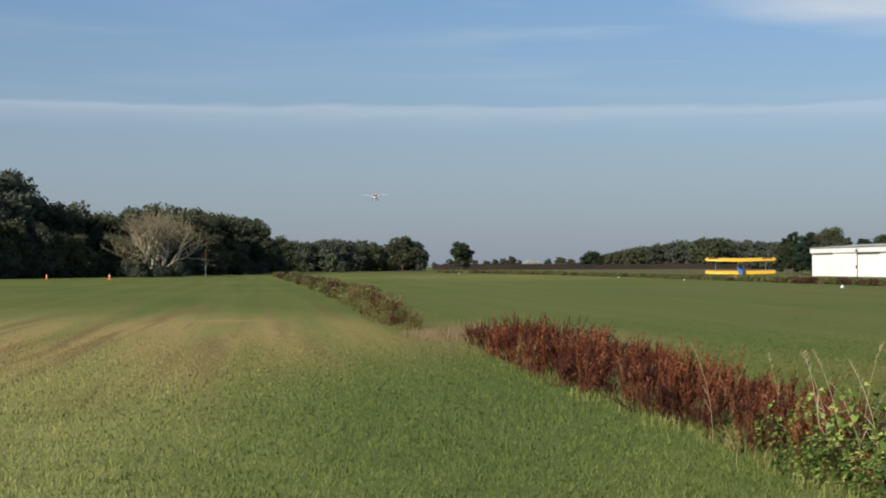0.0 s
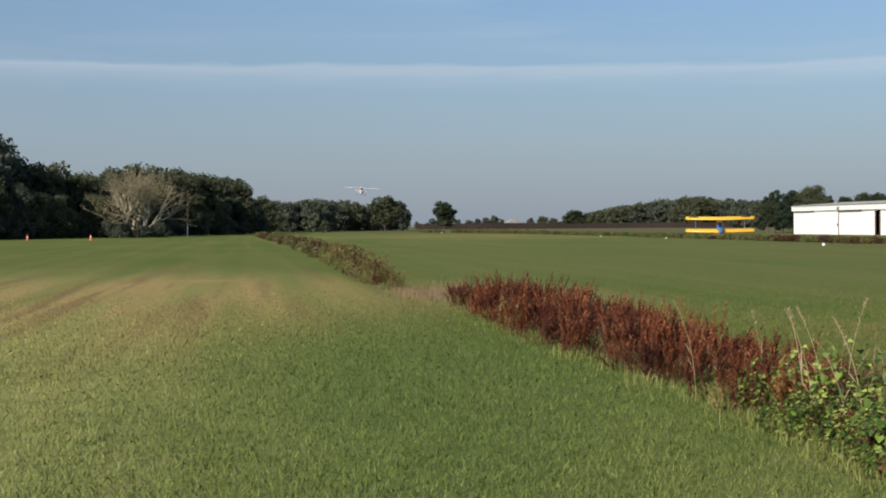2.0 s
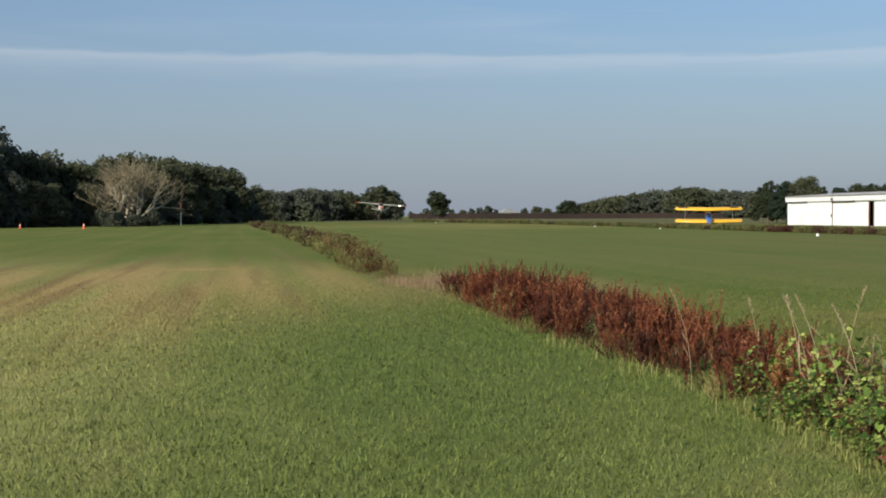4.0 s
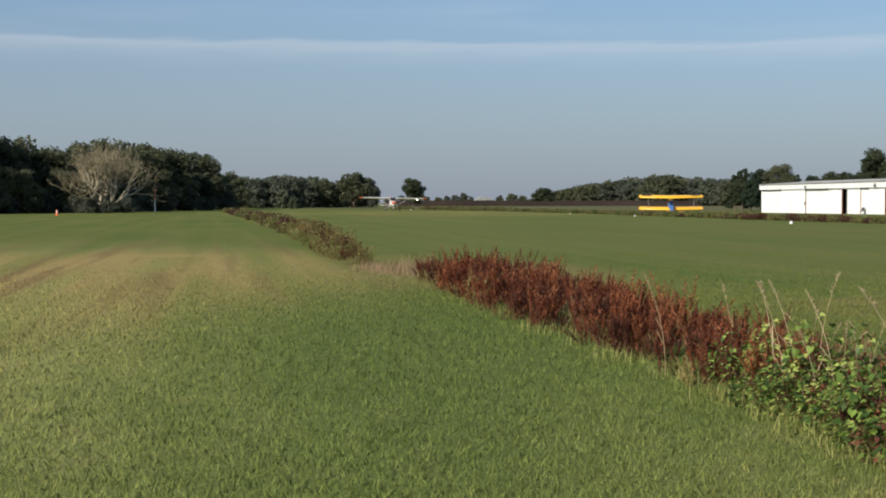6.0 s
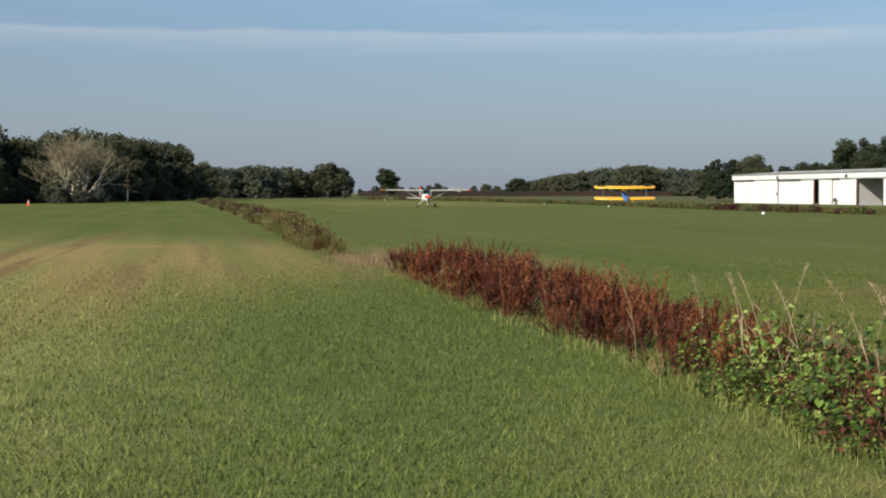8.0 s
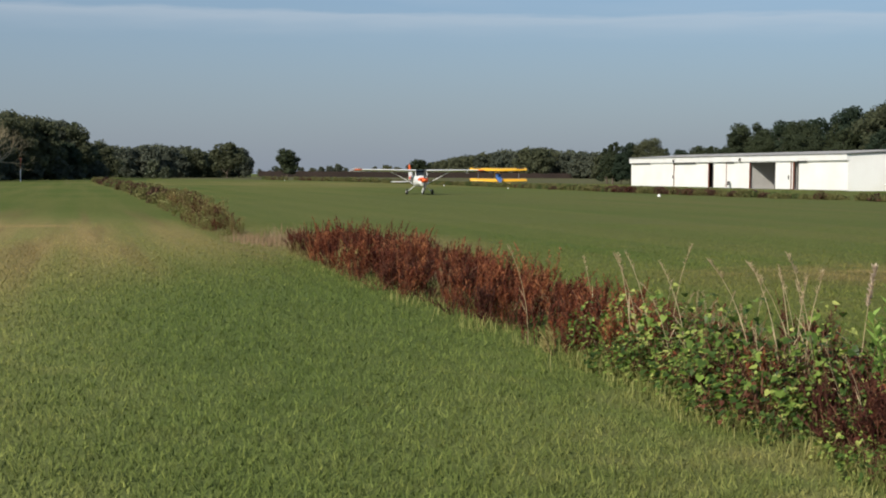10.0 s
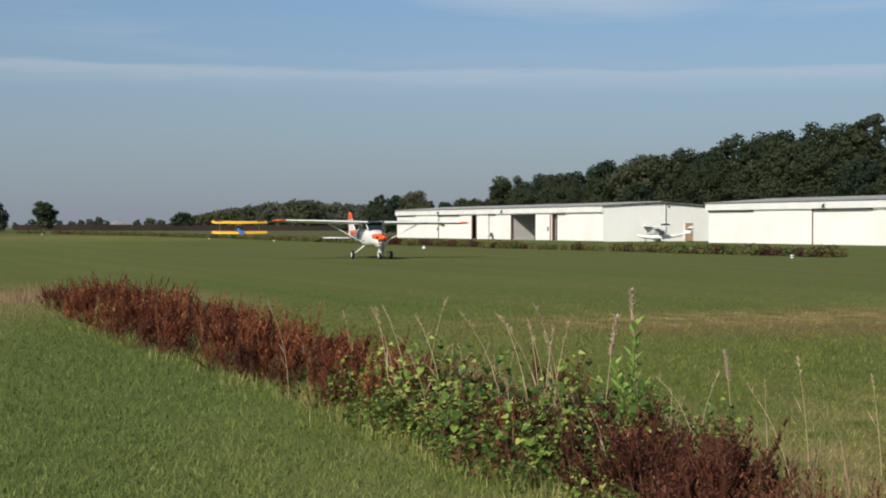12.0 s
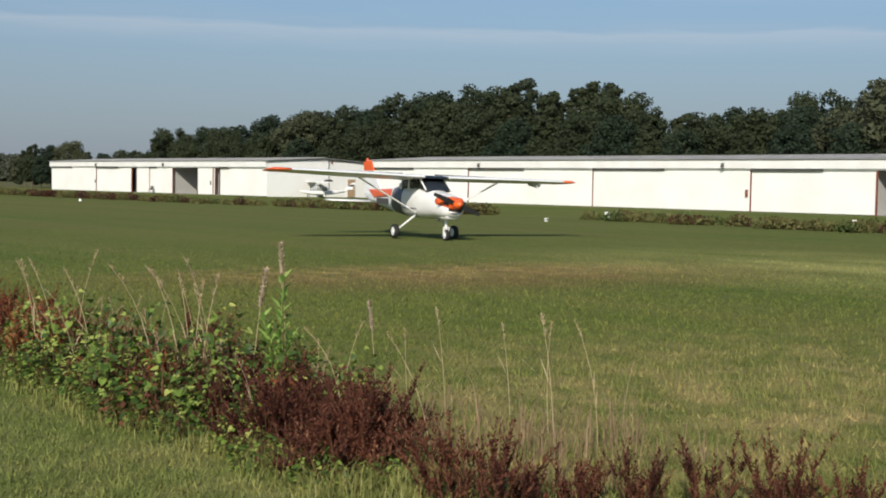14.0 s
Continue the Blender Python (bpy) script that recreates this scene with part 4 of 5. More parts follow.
    tube(bm, (0, 1.46, 0.80), (0, 1.50, 0.30), 0.055, 0.045, 8)
    box(bm, (-0.10, 1.46, 0.17), (-0.075, 1.54, 0.44))
    box(bm, (0.075, 1.46, 0.17), (0.10, 1.54, 0.44))
    box(bm, (-0.10, 1.46, 0.42), (0.10, 1.54, 0.46))
    part("nose_leg", bm, PAINT_WHITE, a, "white nose gear fork")
    wheel(a, 0.0, 1.50, 0.19, 0.13, "nose_wheel")
    # landing lamp deep in a pod under the wing: its beam shows only from straight ahead
    n = 16
    ring = lambda y, r: [(-4.1 + r * math.cos(k * math.tau / n), y, 1.99 - 0.14 * (y + 0.09) + r * math.sin(k * math.tau / n)) for k in range(n)]
    bm = bmesh.new()
    loft(bm, [ring(-0.16, 0.03), ring(-0.12, 0.078), ring(0.52, 0.080), ring(0.52, 0.072), ring(-0.09, 0.072)], cap=False)
    part("lamp_pod", bm, PAINT_WHITE, a, "white landing lamp pod", True)
    bm = bmesh.new()
    loft(bm, [ring(-0.085, 0.071), ring(-0.09, 0.071)])
    part("landing_lamp", bm, LAMP, a, "bright landing lamp")
    a.scale = (0.93, 0.93, 0.93)
    # propeller
    p = empty("propeller")
    p.parent = a
    p.matrix_basis = pose(0, 2.17, 1.20)
    for s in (-1, 1):
        bm = bmesh.new()
        loft(bm, [[(-0.05, 0.03, s * 0.08), (0.05, -0.03, s * 0.08), (0.055, -0.015, s * 0.08), (-0.045, 0.045, s * 0.08)],
                  [(-0.085, 0.03, s * 0.45), (0.085, -0.02, s * 0.45), (0.085, -0.005, s * 0.45), (-0.085, 0.045, s * 0.45)],
                  [(-0.05, 0.01, s * 0.90), (0.05, -0.01, s * 0.90), (0.05, 0.0, s * 0.90), (-0.05, 0.02, s * 0.90)]])
        part("blade", bm, BLACK, p, "dark propeller blade")
    bm = bmesh.new()
    loft(bm, [oval(-0.06, 0, 0.15, 0.15, 14, 2), oval(0.05, 0, 0.14, 0.14, 14, 2), oval(0.17, 0, 0.10, 0.10, 14, 2), oval(0.26, 0, 0.03, 0.03, 14, 2)])
    part("spinner", bm, PAINT_ORANGE, p, "orange spinner", True)
    return a, p


def biplane():
    """Open biplane on tailwheel gear, nose along +y, tail low. Origin on the ground under the main wheels."""
    a = tagged(empty("biplane"), "yellow biplane with blue fuselage taxiing on the grass", "aircraft")
    up = pose(0, 0, 0.30, 14)   # tail-low stance about the axle
    body = empty("airframe")
    body.parent = a
    body.matrix_basis = up
    bm = bmesh.new()
    loft(bm, [oval(-4.9, 0.95, 0.05, 0.12), oval(-3.6, 0.94, 0.15, 0.20), oval(-2.0, 0.92, 0.26, 0.30), oval(-0.6, 0.88, 0.36, 0.38), oval(0.6, 0.84, 0.40, 0.40), oval(1.35, 0.82, 0.42, 0.42)])
    part("fuselage", bm, PAINT_BLUE, body, "blue fuselage", True)
    bm = bmesh.new()
    loft(bm, [oval(1.36, 0.82, 0.50, 0.50), oval(1.9, 0.82, 0.48, 0.48), oval(2.05, 0.82, 0.36, 0.36)])
    part("cowling", bm, PAINT_YELLOW, body, "yellow engine cowling", True)
    for z, y, nm in ((0.42, 0.75, "lower_wing"), (1.98, 1.15, "upper_wing")):
        bm = bmesh.new()
        loft(bm, [foil(-4.4, y - 0.35, z + 0.10, 0.8, 0.8), foil(-4.2, y - 0.06, z + 0.09, 1.5, 1.2), foil(0, y, z, 1.6, 1.2), foil(4.2, y - 0.06, z + 0.09, 1.5, 1.2), foil(4.4, y - 0.35, z + 0.10, 0.8, 0.8)])
        w = part(nm, bm, PAINT_YELLOW, body, "yellow fabric-covered wing", True)
        if nm == "upper_wing":
            for x0 in (-3.9, 2.75):
                bm = bmesh.new()
                for k in range(4):
                    box(bm, (x0 + k * 0.30, y - 0.98, z + 0.225), (x0 + k * 0.30 + 0.2, y - 0.45, z + 0.26), pose(0, 0, 0))
                part("marking_bars", bm, BLACK, w, "plain dark bars on the wing")
    for s in (-1, 1):
        for y in (0.55, -0.25):
            bm = bmesh.new()
            tube(bm, (s * 3.1, y, 0.50), (s * 3.1, y + 0.4, 2.02), 0.022, 0.022, 6, 0.5)
            part("interplane_strut", bm, METAL, body)
            bm = bmesh.new()
            tube(bm, (s * 0.40, y + 0.5, 1.15), (s * 0.75, y + 0.6, 2.0), 0.025, 0.025, 6)
            part("cabane_strut", bm, BLACK, body)
        bm = bmesh.new()
        loft(bm, [foil(s * 0.05, -4.0, 1.12, 1.0, 0.6), foil(s * 1.5, -4.2, 1.12, 0.7, 0.6)])
        part("tailplane", bm, PAINT_YELLOW, body, "yellow tailplane", True)
        bm = bmesh.new()
        tube(bm, (s * 0.40, 0.7, 0.45), (s * 0.95, 0.75, -0.02), 0.05, 0.04, 8)
        part("main_leg", bm, PAINT_BLUE, body)
        wheel(a, s * 1.0, 0.72, 0.32, 0.18)
    bm = bmesh.new()
    loft(bm, [[(-0.04, -3.9, 1.1), (0.04, -3.9, 1.1), (0.03, -5.1, 0.95), (-0.03, -5.1, 0.95)], [(-0.03, -4.2, 1.75), (0.03, -4.2, 1.75), (0.02, -5.15, 1.75), (-0.02, -5.15, 1.75)], [(-0.02, -4.5, 2.0), (0.02, -4.5, 2.0), (0.015, -4.95, 2.0), (-0.015, -4.95, 2.0)]])
    part("fin", bm, PAINT_BLUE, body, "blue fin and rudder")
    for y in (-0.05, -1.05):
        bm = bmesh.new()
        loft(bm, [[(-0.3, y, 1.25), (0.3, y, 1.25), (0.3, y + 0.02, 1.25), (-0.3, y + 0.02, 1.25)], [(-0.22, y - 0.14, 1.5), (0.22, y - 0.14, 1.5), (0.22, y - 0.12, 1.5), (-0.22, y - 0.12, 1.5)]])
        part("windscreen", bm, GLASS, body)
    bm = bmesh.new()
    box(bm, (-0.05, 2.08, -0.15), (0.05, 2.12, 1.8))
    part("propeller", bm, BLACK, body)
    return a


def parked_aircraft():
    """White amphibian-looking light aircraft parked at the gable, seen side on; engine on a pylon behind the cabin."""
    a = tagged(empty("parked_aircraft"), "white parked ultralight with open cabin frame and swept tail", "aircraft")
    bm = bmesh.new()
    loft(bm, [oval(-2.6, 0.72, 0.08, 0.10), oval(-1.4, 0.62, 0.25, 0.20), oval(0, 0.52, 0.45, 0.26), oval(1.3, 0.52, 0.46, 0.26), oval(2.2, 0.62, 0.34, 0.17), oval(2.7, 0.74, 0.10, 0.06)])
    part("hull", bm, PAINT_WHITE, a, "white boat-shaped hull", True)
    bm = bmesh.new()
    loft(bm, [oval(-0.5, 0.95, 0.34, 0.22), oval(0.2, 1.12, 0.40, 0.40), oval(0.9, 1.05, 0.38, 0.34), oval(1.5, 0.82, 0.30, 0.12)])
    part("canopy", bm, PALE_GLASS, a, "pale glazed canopy", True)
    for x in (-0.42, 0.42):
        for y0, y1 in ((-0.6, -0.5), (0.3, 0.25), (0.95, 0.8)):
            bm = bmesh.new()
            tube(bm, (x, y0, 0.75), (x * 0.9, y1, 1.62), 0.03, 0.03, 6)
            part("cabin_post", bm, PAINT_WHITE, a)
    bm = bmesh.new()
    loft(bm, [foil(-4.2, 1.0, 1.72, 1.2), foil(4.2, 1.0, 1.72, 1.2)])
    part("wing", bm, PAINT_WHITE, a, "white wing", True)
    bm = bmesh.new()
    loft(bm, [oval(-1.2, 1.95, 0.06, 0.06), oval(-0.9, 1.97, 0.15, 0.13), oval(-0.3, 1.95, 0.14, 0.12), oval(-0.1, 1.93, 0.06, 0.06)])
    part("engine_pod", bm, DARK, a, "dark engine pod above the wing", True)
    bm = bmesh.new()
    tube(bm, (0, -1.4, 0.72), (0, -3.4, 0.95), 0.12, 0.07, 10)
    part("tail_boom", bm, PAINT_WHITE, a)
    bm = bmesh.new()
    loft(bm, [[(-0.04, -2.5, 0.92), (0.04, -2.5, 0.92), (0.03, -3.5, 0.92), (-0.03, -3.5, 0.92)], [(-0.03, -3.5, 1.75), (0.03, -3.5, 1.75), (0.02, -4.0, 1.8), (-0.02, -4.0, 1.8)]])
    part("fin", bm, PAINT_WHITE, a, "swept white fin")
    bm = bmesh.new()
    loft(bm, [[(-0.045, -3.05, 1.30), (0.045, -3.05, 1.30), (0.04, -3.68, 1.30), (-0.04, -3.68, 1.30)], [(-0.04, -3.3, 1.55), (0.04, -3.3, 1.55), (0.035, -3.83, 1.55), (-0.035, -3.83, 1.55)]])
    part("fin_band", bm, DARK, a, "dark band on the fin")
    bm = bmesh.new()
    loft(bm, [foil(-1.2, -3.0, 0.98, 0.7, 0.6), foil(1.2, -3.0, 0.98, 0.7, 0.6)])
    part("tailplane", bm, PAINT_WHITE, a, "", True)
    for s in (-1, 1):
        wheel(a, s * 0.75, 0.0, 0.2, 0.14)
        bm = bmesh.new()
        tube(bm, (s * 0.3, 0, 0.45), (s * 0.72, 0, 0.22), 0.04, 0.03, 8)
        part("main_leg", bm, PAINT_WHITE, a)
    wheel(a, 0, 1.7, 0.16, 0.1, "nose_wheel")
    bm = bmesh.new()
    tube(bm, (0, 1.6, 0.45), (0, 1.7, 0.18), 0.03, 0.03, 8)
    part("nose_leg", bm, PAINT_WHITE, a)
    return a


trainer, trainer_propeller = high_wing_aircraft()
yellow_biplane = biplane()
parked = parked_aircraft()
_g = hangar_pose(54.2, 195.0) @ Vector((59.5, 5.4, 0))
parked.matrix_basis = pose(_g.x, _g.y, 0, 0, 0, 80)


def motions():
    # seconds, place of the main wheels, heading, nose up, bank
    rows = [(0.0, -22.4, 440.4, 23.5, 187, -6, 0), (0.5, -21.2, 416.5, 19.7, 187, -6, 0.5), (1.0, -19.7, 393.6, 15.7, 187, -6, -1), (1.5, -18.3, 371.7, 12.7, 187, -6, -2.5), (2.0, -16.9, 350.2, 9.8, 187, -5, -3.4),
            (3.2, -11.6, 302.0, 4.1, 187, 1, -4), (4.5, -6.0, 254.3, 1.35, 187, 3, -5), (5.0, -4.2, 237.3, 0.86, 187, 3, -2.5), (5.5, -2.3, 221.3, 0.62, 187, 3, -1.2), (6.0, -0.3, 206.4, 0.40, 187, 3, -1.2),
            (6.5, 1.7, 192.3, 0.24, 187, 3, 1), (7.0, 3.5, 178.3, 0.10, 187, 2, 2), (8.2, 7.1, 147.6, 0.0, 187, 0.5, -0.5), (9.5, 10.4, 116.6, 0.0, 186, 1.4, -0.4), (10.0, 12.0, 105.4, 0.0, 185, 1.0, 0.0), (10.5, 13.6, 95.2, 0.0, 184, 0.7, -0.2),
            (11.0, 14.9, 85.6, 0.0, 183, 0.4, -0.2), (11.5, 16.25, 76.4, 0.0, 182.4, 0.1, -0.3), (12.0, 17.42, 67.3, 0.0, 182.0, 0.0, -0.6), (12.5, 18.53, 58.8, 0.0, 182.0, 0.0, -0.8), (13.0, 19.62, 50.8, 0.0, 181.0, -0.2, -0.8),
            (13.5, 20.68, 42.97, 0.0, 178.6, -0.1, -0.8), (14.0, 21.41, 35.03, 0.0, 176.3, -0.4, -1.3)]
    walk(trainer, [(t, pose(x, y, z, up, bank, head)) for t, x, y, z, head, up, bank in rows])
    # the propeller turns on its shaft
    turn, spin = 0.0, []
    for k in range(281):
        spin.append((k * 0.05, pose(0, 2.17, 1.20, 0, turn, 0)))
        turn += 72.0 if k < 270 else 79.0
    walk(trainer_propeller, spin)
    rows = [(0.0, 37.6, 167.9), (2.0, 38.2, 172.0), (4.5, 38.5, 177.7), (5.5, 38.3, 180.8), (7.0, 37.7, 186.5), (9.5, 35.4, 197.6), (10.5, 34.1, 202.0), (12.5, 31.8, 210.6), (14.0, 30.4, 216.6)]
    walk(yellow_biplane, [(t, pose(x, y, 0, 0, 0, float(np.interp(t, [0, 5, 9.5, 14], [-11, -10, -5, 2])))) for t, x, y in rows])

# ---- weeds along the edge of the strip ----
EDGE = [(4.5, 4.9), (5.1, 4.4), (5.7, 4.02), (6.9, 3.38), (8.0, 3.12), (9.0, 2.92), (10.5, 2.84), (12.3, 2.66), (14.0, 2.44), (15.7, 2.14), (18.2, 1.72), (23.7, 1.12), (28.4, 0.52), (32.4, -0.95), (40.7, -2.2), (63.5, -5.0), (106, -10.8), (177, -21.4), (260, -33.7)]


def edge_x(y):
    return float(np.interp(y, *zip(*EDGE)))


def dock_plant(seed, height, head_mat, label, n_stems=9, splay=0.34, start=0.10):
    """A dead weed: a tuft of upright stems, each ending in a dense spike of small dry seed clusters, with side spikes lower down."""
    rng = np.random.default_rng(seed)
    wood, head = Heap(), Heap()

    def spike(p0, p1, p2, r, count):
        """Seed clusters round a bent line, fullest in its middle and pointed at the tip."""
        for j in range(count):
            f = (j + rng.random()) / count
            p = p0.lerp(p1, f * 2) if f < 0.5 else p1.lerp(p2, f * 2 - 1)
            b = rng.random() * math.tau
            full = r * (0.35 + 0.85 * math.sin(math.pi * (0.16 + 0.80 * f)))
            d = Vector((math.cos(b), math.sin(b), 0.75 + 0.7 * rng.random()))
            head.leaf(p, d, (0, 0, 1), full * (0.8 + 0.9 * rng.random()), 0.013 + 0.014 * rng.random())

    for k in range(n_stems):
        a = rng.random() * math.tau
        r = 0.02 + 0.20 * rng.random()
        h = height * (0.50 + 0.50 * rng.random() ** 0.8)
        lean = Vector((math.cos(a), math.sin(a), 0)) * (0.06 + splay * rng.random()) * h
        p0 = Vector((r * math.cos(a), r * math.sin(a), 0))
        pts = [p0 + lean * (f ** 1.6) + Vector((0, 0, h * f)) + Vector((*(rng.normal(size=2) * 0.010), 0)) for f in (0, 0.35, 0.7, 1.0)]
        wood.add(*stems(pts, 0.0045, 0.002, 3))
        q0 = pts[0].lerp(pts[1], start / 0.35)
        spike(q0, pts[1], pts[2], 0.062, int(30 * h / 0.85))
        spike(pts[1].lerp(pts[2], 0.6), pts[2], pts[3], 0.050, int(38 * h / 0.85))
        for _ in range(2):
            f = 0.25 + 0.4 * rng.random()
            c = pts[1].lerp(pts[2], f)
            b = rng.random() * math.tau
            e = c + Vector((math.cos(b) * 0.09, math.sin(b) * 0.09, 0.14 + 0.10 * rng.random()))
            spike(c, c.lerp(e, 0.5), e, 0.036, 11)
    t = tagged(empty("weed_plant"), label, "weed", "weeds along the strip edge")
    tagged(wood.make("stem_tuft", WEED_STEM, t), kind="stuff")
    tagged(head.make("seed_head", head_mat, t), kind="stuff")
    return t


def spread(kinds, spots):
    """Copies of the kinds at (kind, x, y, scale, turn, tilt); originals take the first places."""
    first = {}
    for k, x, y, s, turn, tilt in spots:
        m = pose(x, y, -0.005, tilt, 0, turn) @ Matrix.Diagonal((s, s, s, 1))
        if k in first:
            copy_thing(kinds[k], m)
        else:
            first[k] = m
    for k, m in first.items():
        kinds[k].matrix_basis = m


def red_weeds():
    red = "dead red-brown upright weed thick with seed"
    kinds = [dock_plant(100 + k, (0.84, 0.94, 0.74, 1.0, 0.68)[k], WEED_RED, red, 9 + k % 3) for k in range(5)]
    kinds += [dock_plant(120 + k, (0.80, 0.62)[k], WEED_DARK, "dead dark brown upright weed", 9, 0.45) for k in range(2)]
    kinds += [dock_plant(130, 0.72, WEED_OLIVE, "straw-coloured dead weed with olive leaves", 7)]
    kinds += [dock_plant(140 + k, (0.52, 0.42)[k], WEED_DARK, "sprawling dark brown dead weed", 10, 1.5, 0.05) for k in range(2)]
    rng = np.random.default_rng(21)
    spots = []
    # the dense red bank, in clumps of uneven height
    for _ in range(168):
        y = 10.8 + 17.4 * rng.random() ** 1.05
        w = float(np.interp(y, [10, 13, 20, 26, 28.4], [1.5, 1.9, 2.3, 2.3, 1.4]))
        q = rng.random()
        x = edge_x(y) - 0.05 + w * q + max(0.0, 11.5 - y) * 0.6
        s = 0.88 * (0.74 + 0.42 * rng.random()) * float(np.interp(y, [10, 13, 17, 22, 26, 28.4], [0.76, 0.86, 0.88, 0.92, 0.98, 0.70]))
        s *= 0.78 + 0.30 * math.sin(math.pi * min(1, 0.25 + q))
        s *= 1.0 + 0.13 * math.sin(2.3 * y + 1.7 * x) * math.sin(0.9 * y)
        k = int(rng.choice(8, p=(0.17, 0.15, 0.16, 0.13, 0.12, 0.13, 0.09, 0.05)))
        spots.append((k, x, y, s, rng.random() * 360, rng.normal() * 10))
    # low young plants close the foot of the bank
    for _ in range(34):
        y = 11.6 + 16.2 * rng.random()
        x = edge_x(y) - 0.10 + 0.35 * rng.random()
        spots.append((int(rng.choice((2, 4, 7, 6, 8, 7))), x, y, 0.34 + 0.24 * rng.random(), rng.random() * 360, rng.normal() * 18))
    # among the vines: darker, lower, sprawling
    for _ in range(40):
        y = 7.3 + 3.3 * rng.random()
        x = edge_x(y) + 0.30 + 1.25 * rng.random()
        k = int(rng.choice((5, 6, 2, 4, 8, 9), p=(0.26, 0.22, 0.10, 0.08, 0.18, 0.16)))
        spots.append((k, x, y, 0.50 + 0.36 * rng.random(), rng.random() * 360, rng.normal() * 20))
    # separate clumps past the vines, with thin grass between them
    for cx, cy, r, n in ((3.62, 7.15, 0.22, 4), (3.72, 6.75, 0.28, 7), (3.62, 6.45, 0.18, 5), (4.0, 6.65, 0.18, 5), (3.85, 5.60, 0.16, 4), (4.1, 5.42, 0.18, 5), (4.3, 5.28, 0.14, 4), (4.55, 4.85, 0.10, 3), (4.85, 4.68, 0.12, 3), (5.15, 4.48, 0.14, 4), (5.4, 4.3, 0.12, 3)):
        for _ in range(n):
            a, q = rng.random() * math.tau, r * math.sqrt(rng.random())
            k = int(rng.choice((5, 6, 8, 9), p=(0.40, 0.28, 0.19, 0.13)))
            spots.append((k, cx + q * math.cos(a), cy + q * math.sin(a), (0.52 + 0.36 * rng.random()) * (1.0 if cy > 6 else 0.72), rng.random() * 360, rng.normal() * 14))
    spread(kinds, spots)


def heart_leaf(heap, p, d, up, size):
    """A heart-shaped leaf of six faces, folded along its middle rib."""
    p, d = Vector(p), Vector(d).normalized()
    s = d.cross(Vector(up))
    s = s.normalized() if s.length > 0.05 else d.orthogonal().normalized()
    n = s.cross(d)
    pt = lambda a, b, c: tuple(p + d * a * size + s * b * size + n * c * size)
    heap.add([pt(0.1, 0, 0), pt(-0.05, 0.25, 0.08), pt(0.2, 0.48, 0.12), pt(0.6, 0.34, 0.08), pt(1.0, 0, -0.05), pt(0.6, -0.34, 0.08), pt(0.2, -0.48, 0.12), pt(-0.05, -0.25, 0.08), pt(0.5, 0, 0)],
             [(0, 1, 2, 8), (8, 2, 3), (8, 3, 4), (0, 8, 6, 7), (8, 5, 6), (8, 4, 5)])


def vine_clump(seed, radius, height, count, label, leaf_mat=VINE):
    rng = np.random.default_rng(seed)
    t = tagged(empty("vine_clump"), label, "vine", "vines in the weed bank")
    wood, leaf = Heap(), Heap()
    for k in range(12):
        a = rng.random() * math.tau
        r = radius * (0.4 + 0.6 * rng.random())
        h = height * (0.5 + 0.5 * rng.random())
        pts = [Vector((0, 0, 0)), Vector((r * 0.3 * math.cos(a), r * 0.3 * math.sin(a), h * 0.7)), Vector((r * 0.7 * math.cos(a), r * 0.7 * math.sin(a), h)), Vector((r * math.cos(a), r * math.sin(a), h * 0.7))]
        wood.add(*stems(pts, 0.005, 0.002, 3))
    for k in range(count):
        a, c = rng.random() * math.tau, rng.random() ** 0.7
        r = radius * math.sqrt(rng.random())
        z = height * (0.12 + 0.9 * c) * math.sqrt(max(0.06, 1 - 0.8 * (r / radius) ** 2))
        d = Vector((math.cos(a) * 0.8 + rng.normal() * 0.5, math.sin(a) * 0.8 + rng.normal() * 0.5, -0.35 + 0.4 * rng.normal()))
        heart_leaf(leaf, (r * math.cos(a), r * math.sin(a), z), d, (rng.normal() * 0.4, rng.normal() * 0.4, 1), 0.024 + 0.056 * rng.random() ** 1.6)
    tagged(wood.make("stem_tangle", WEED_STEM, t), kind="stuff")
    tagged(leaf.make("leaf_mass", leaf_mat, t), kind="stuff")
    return t


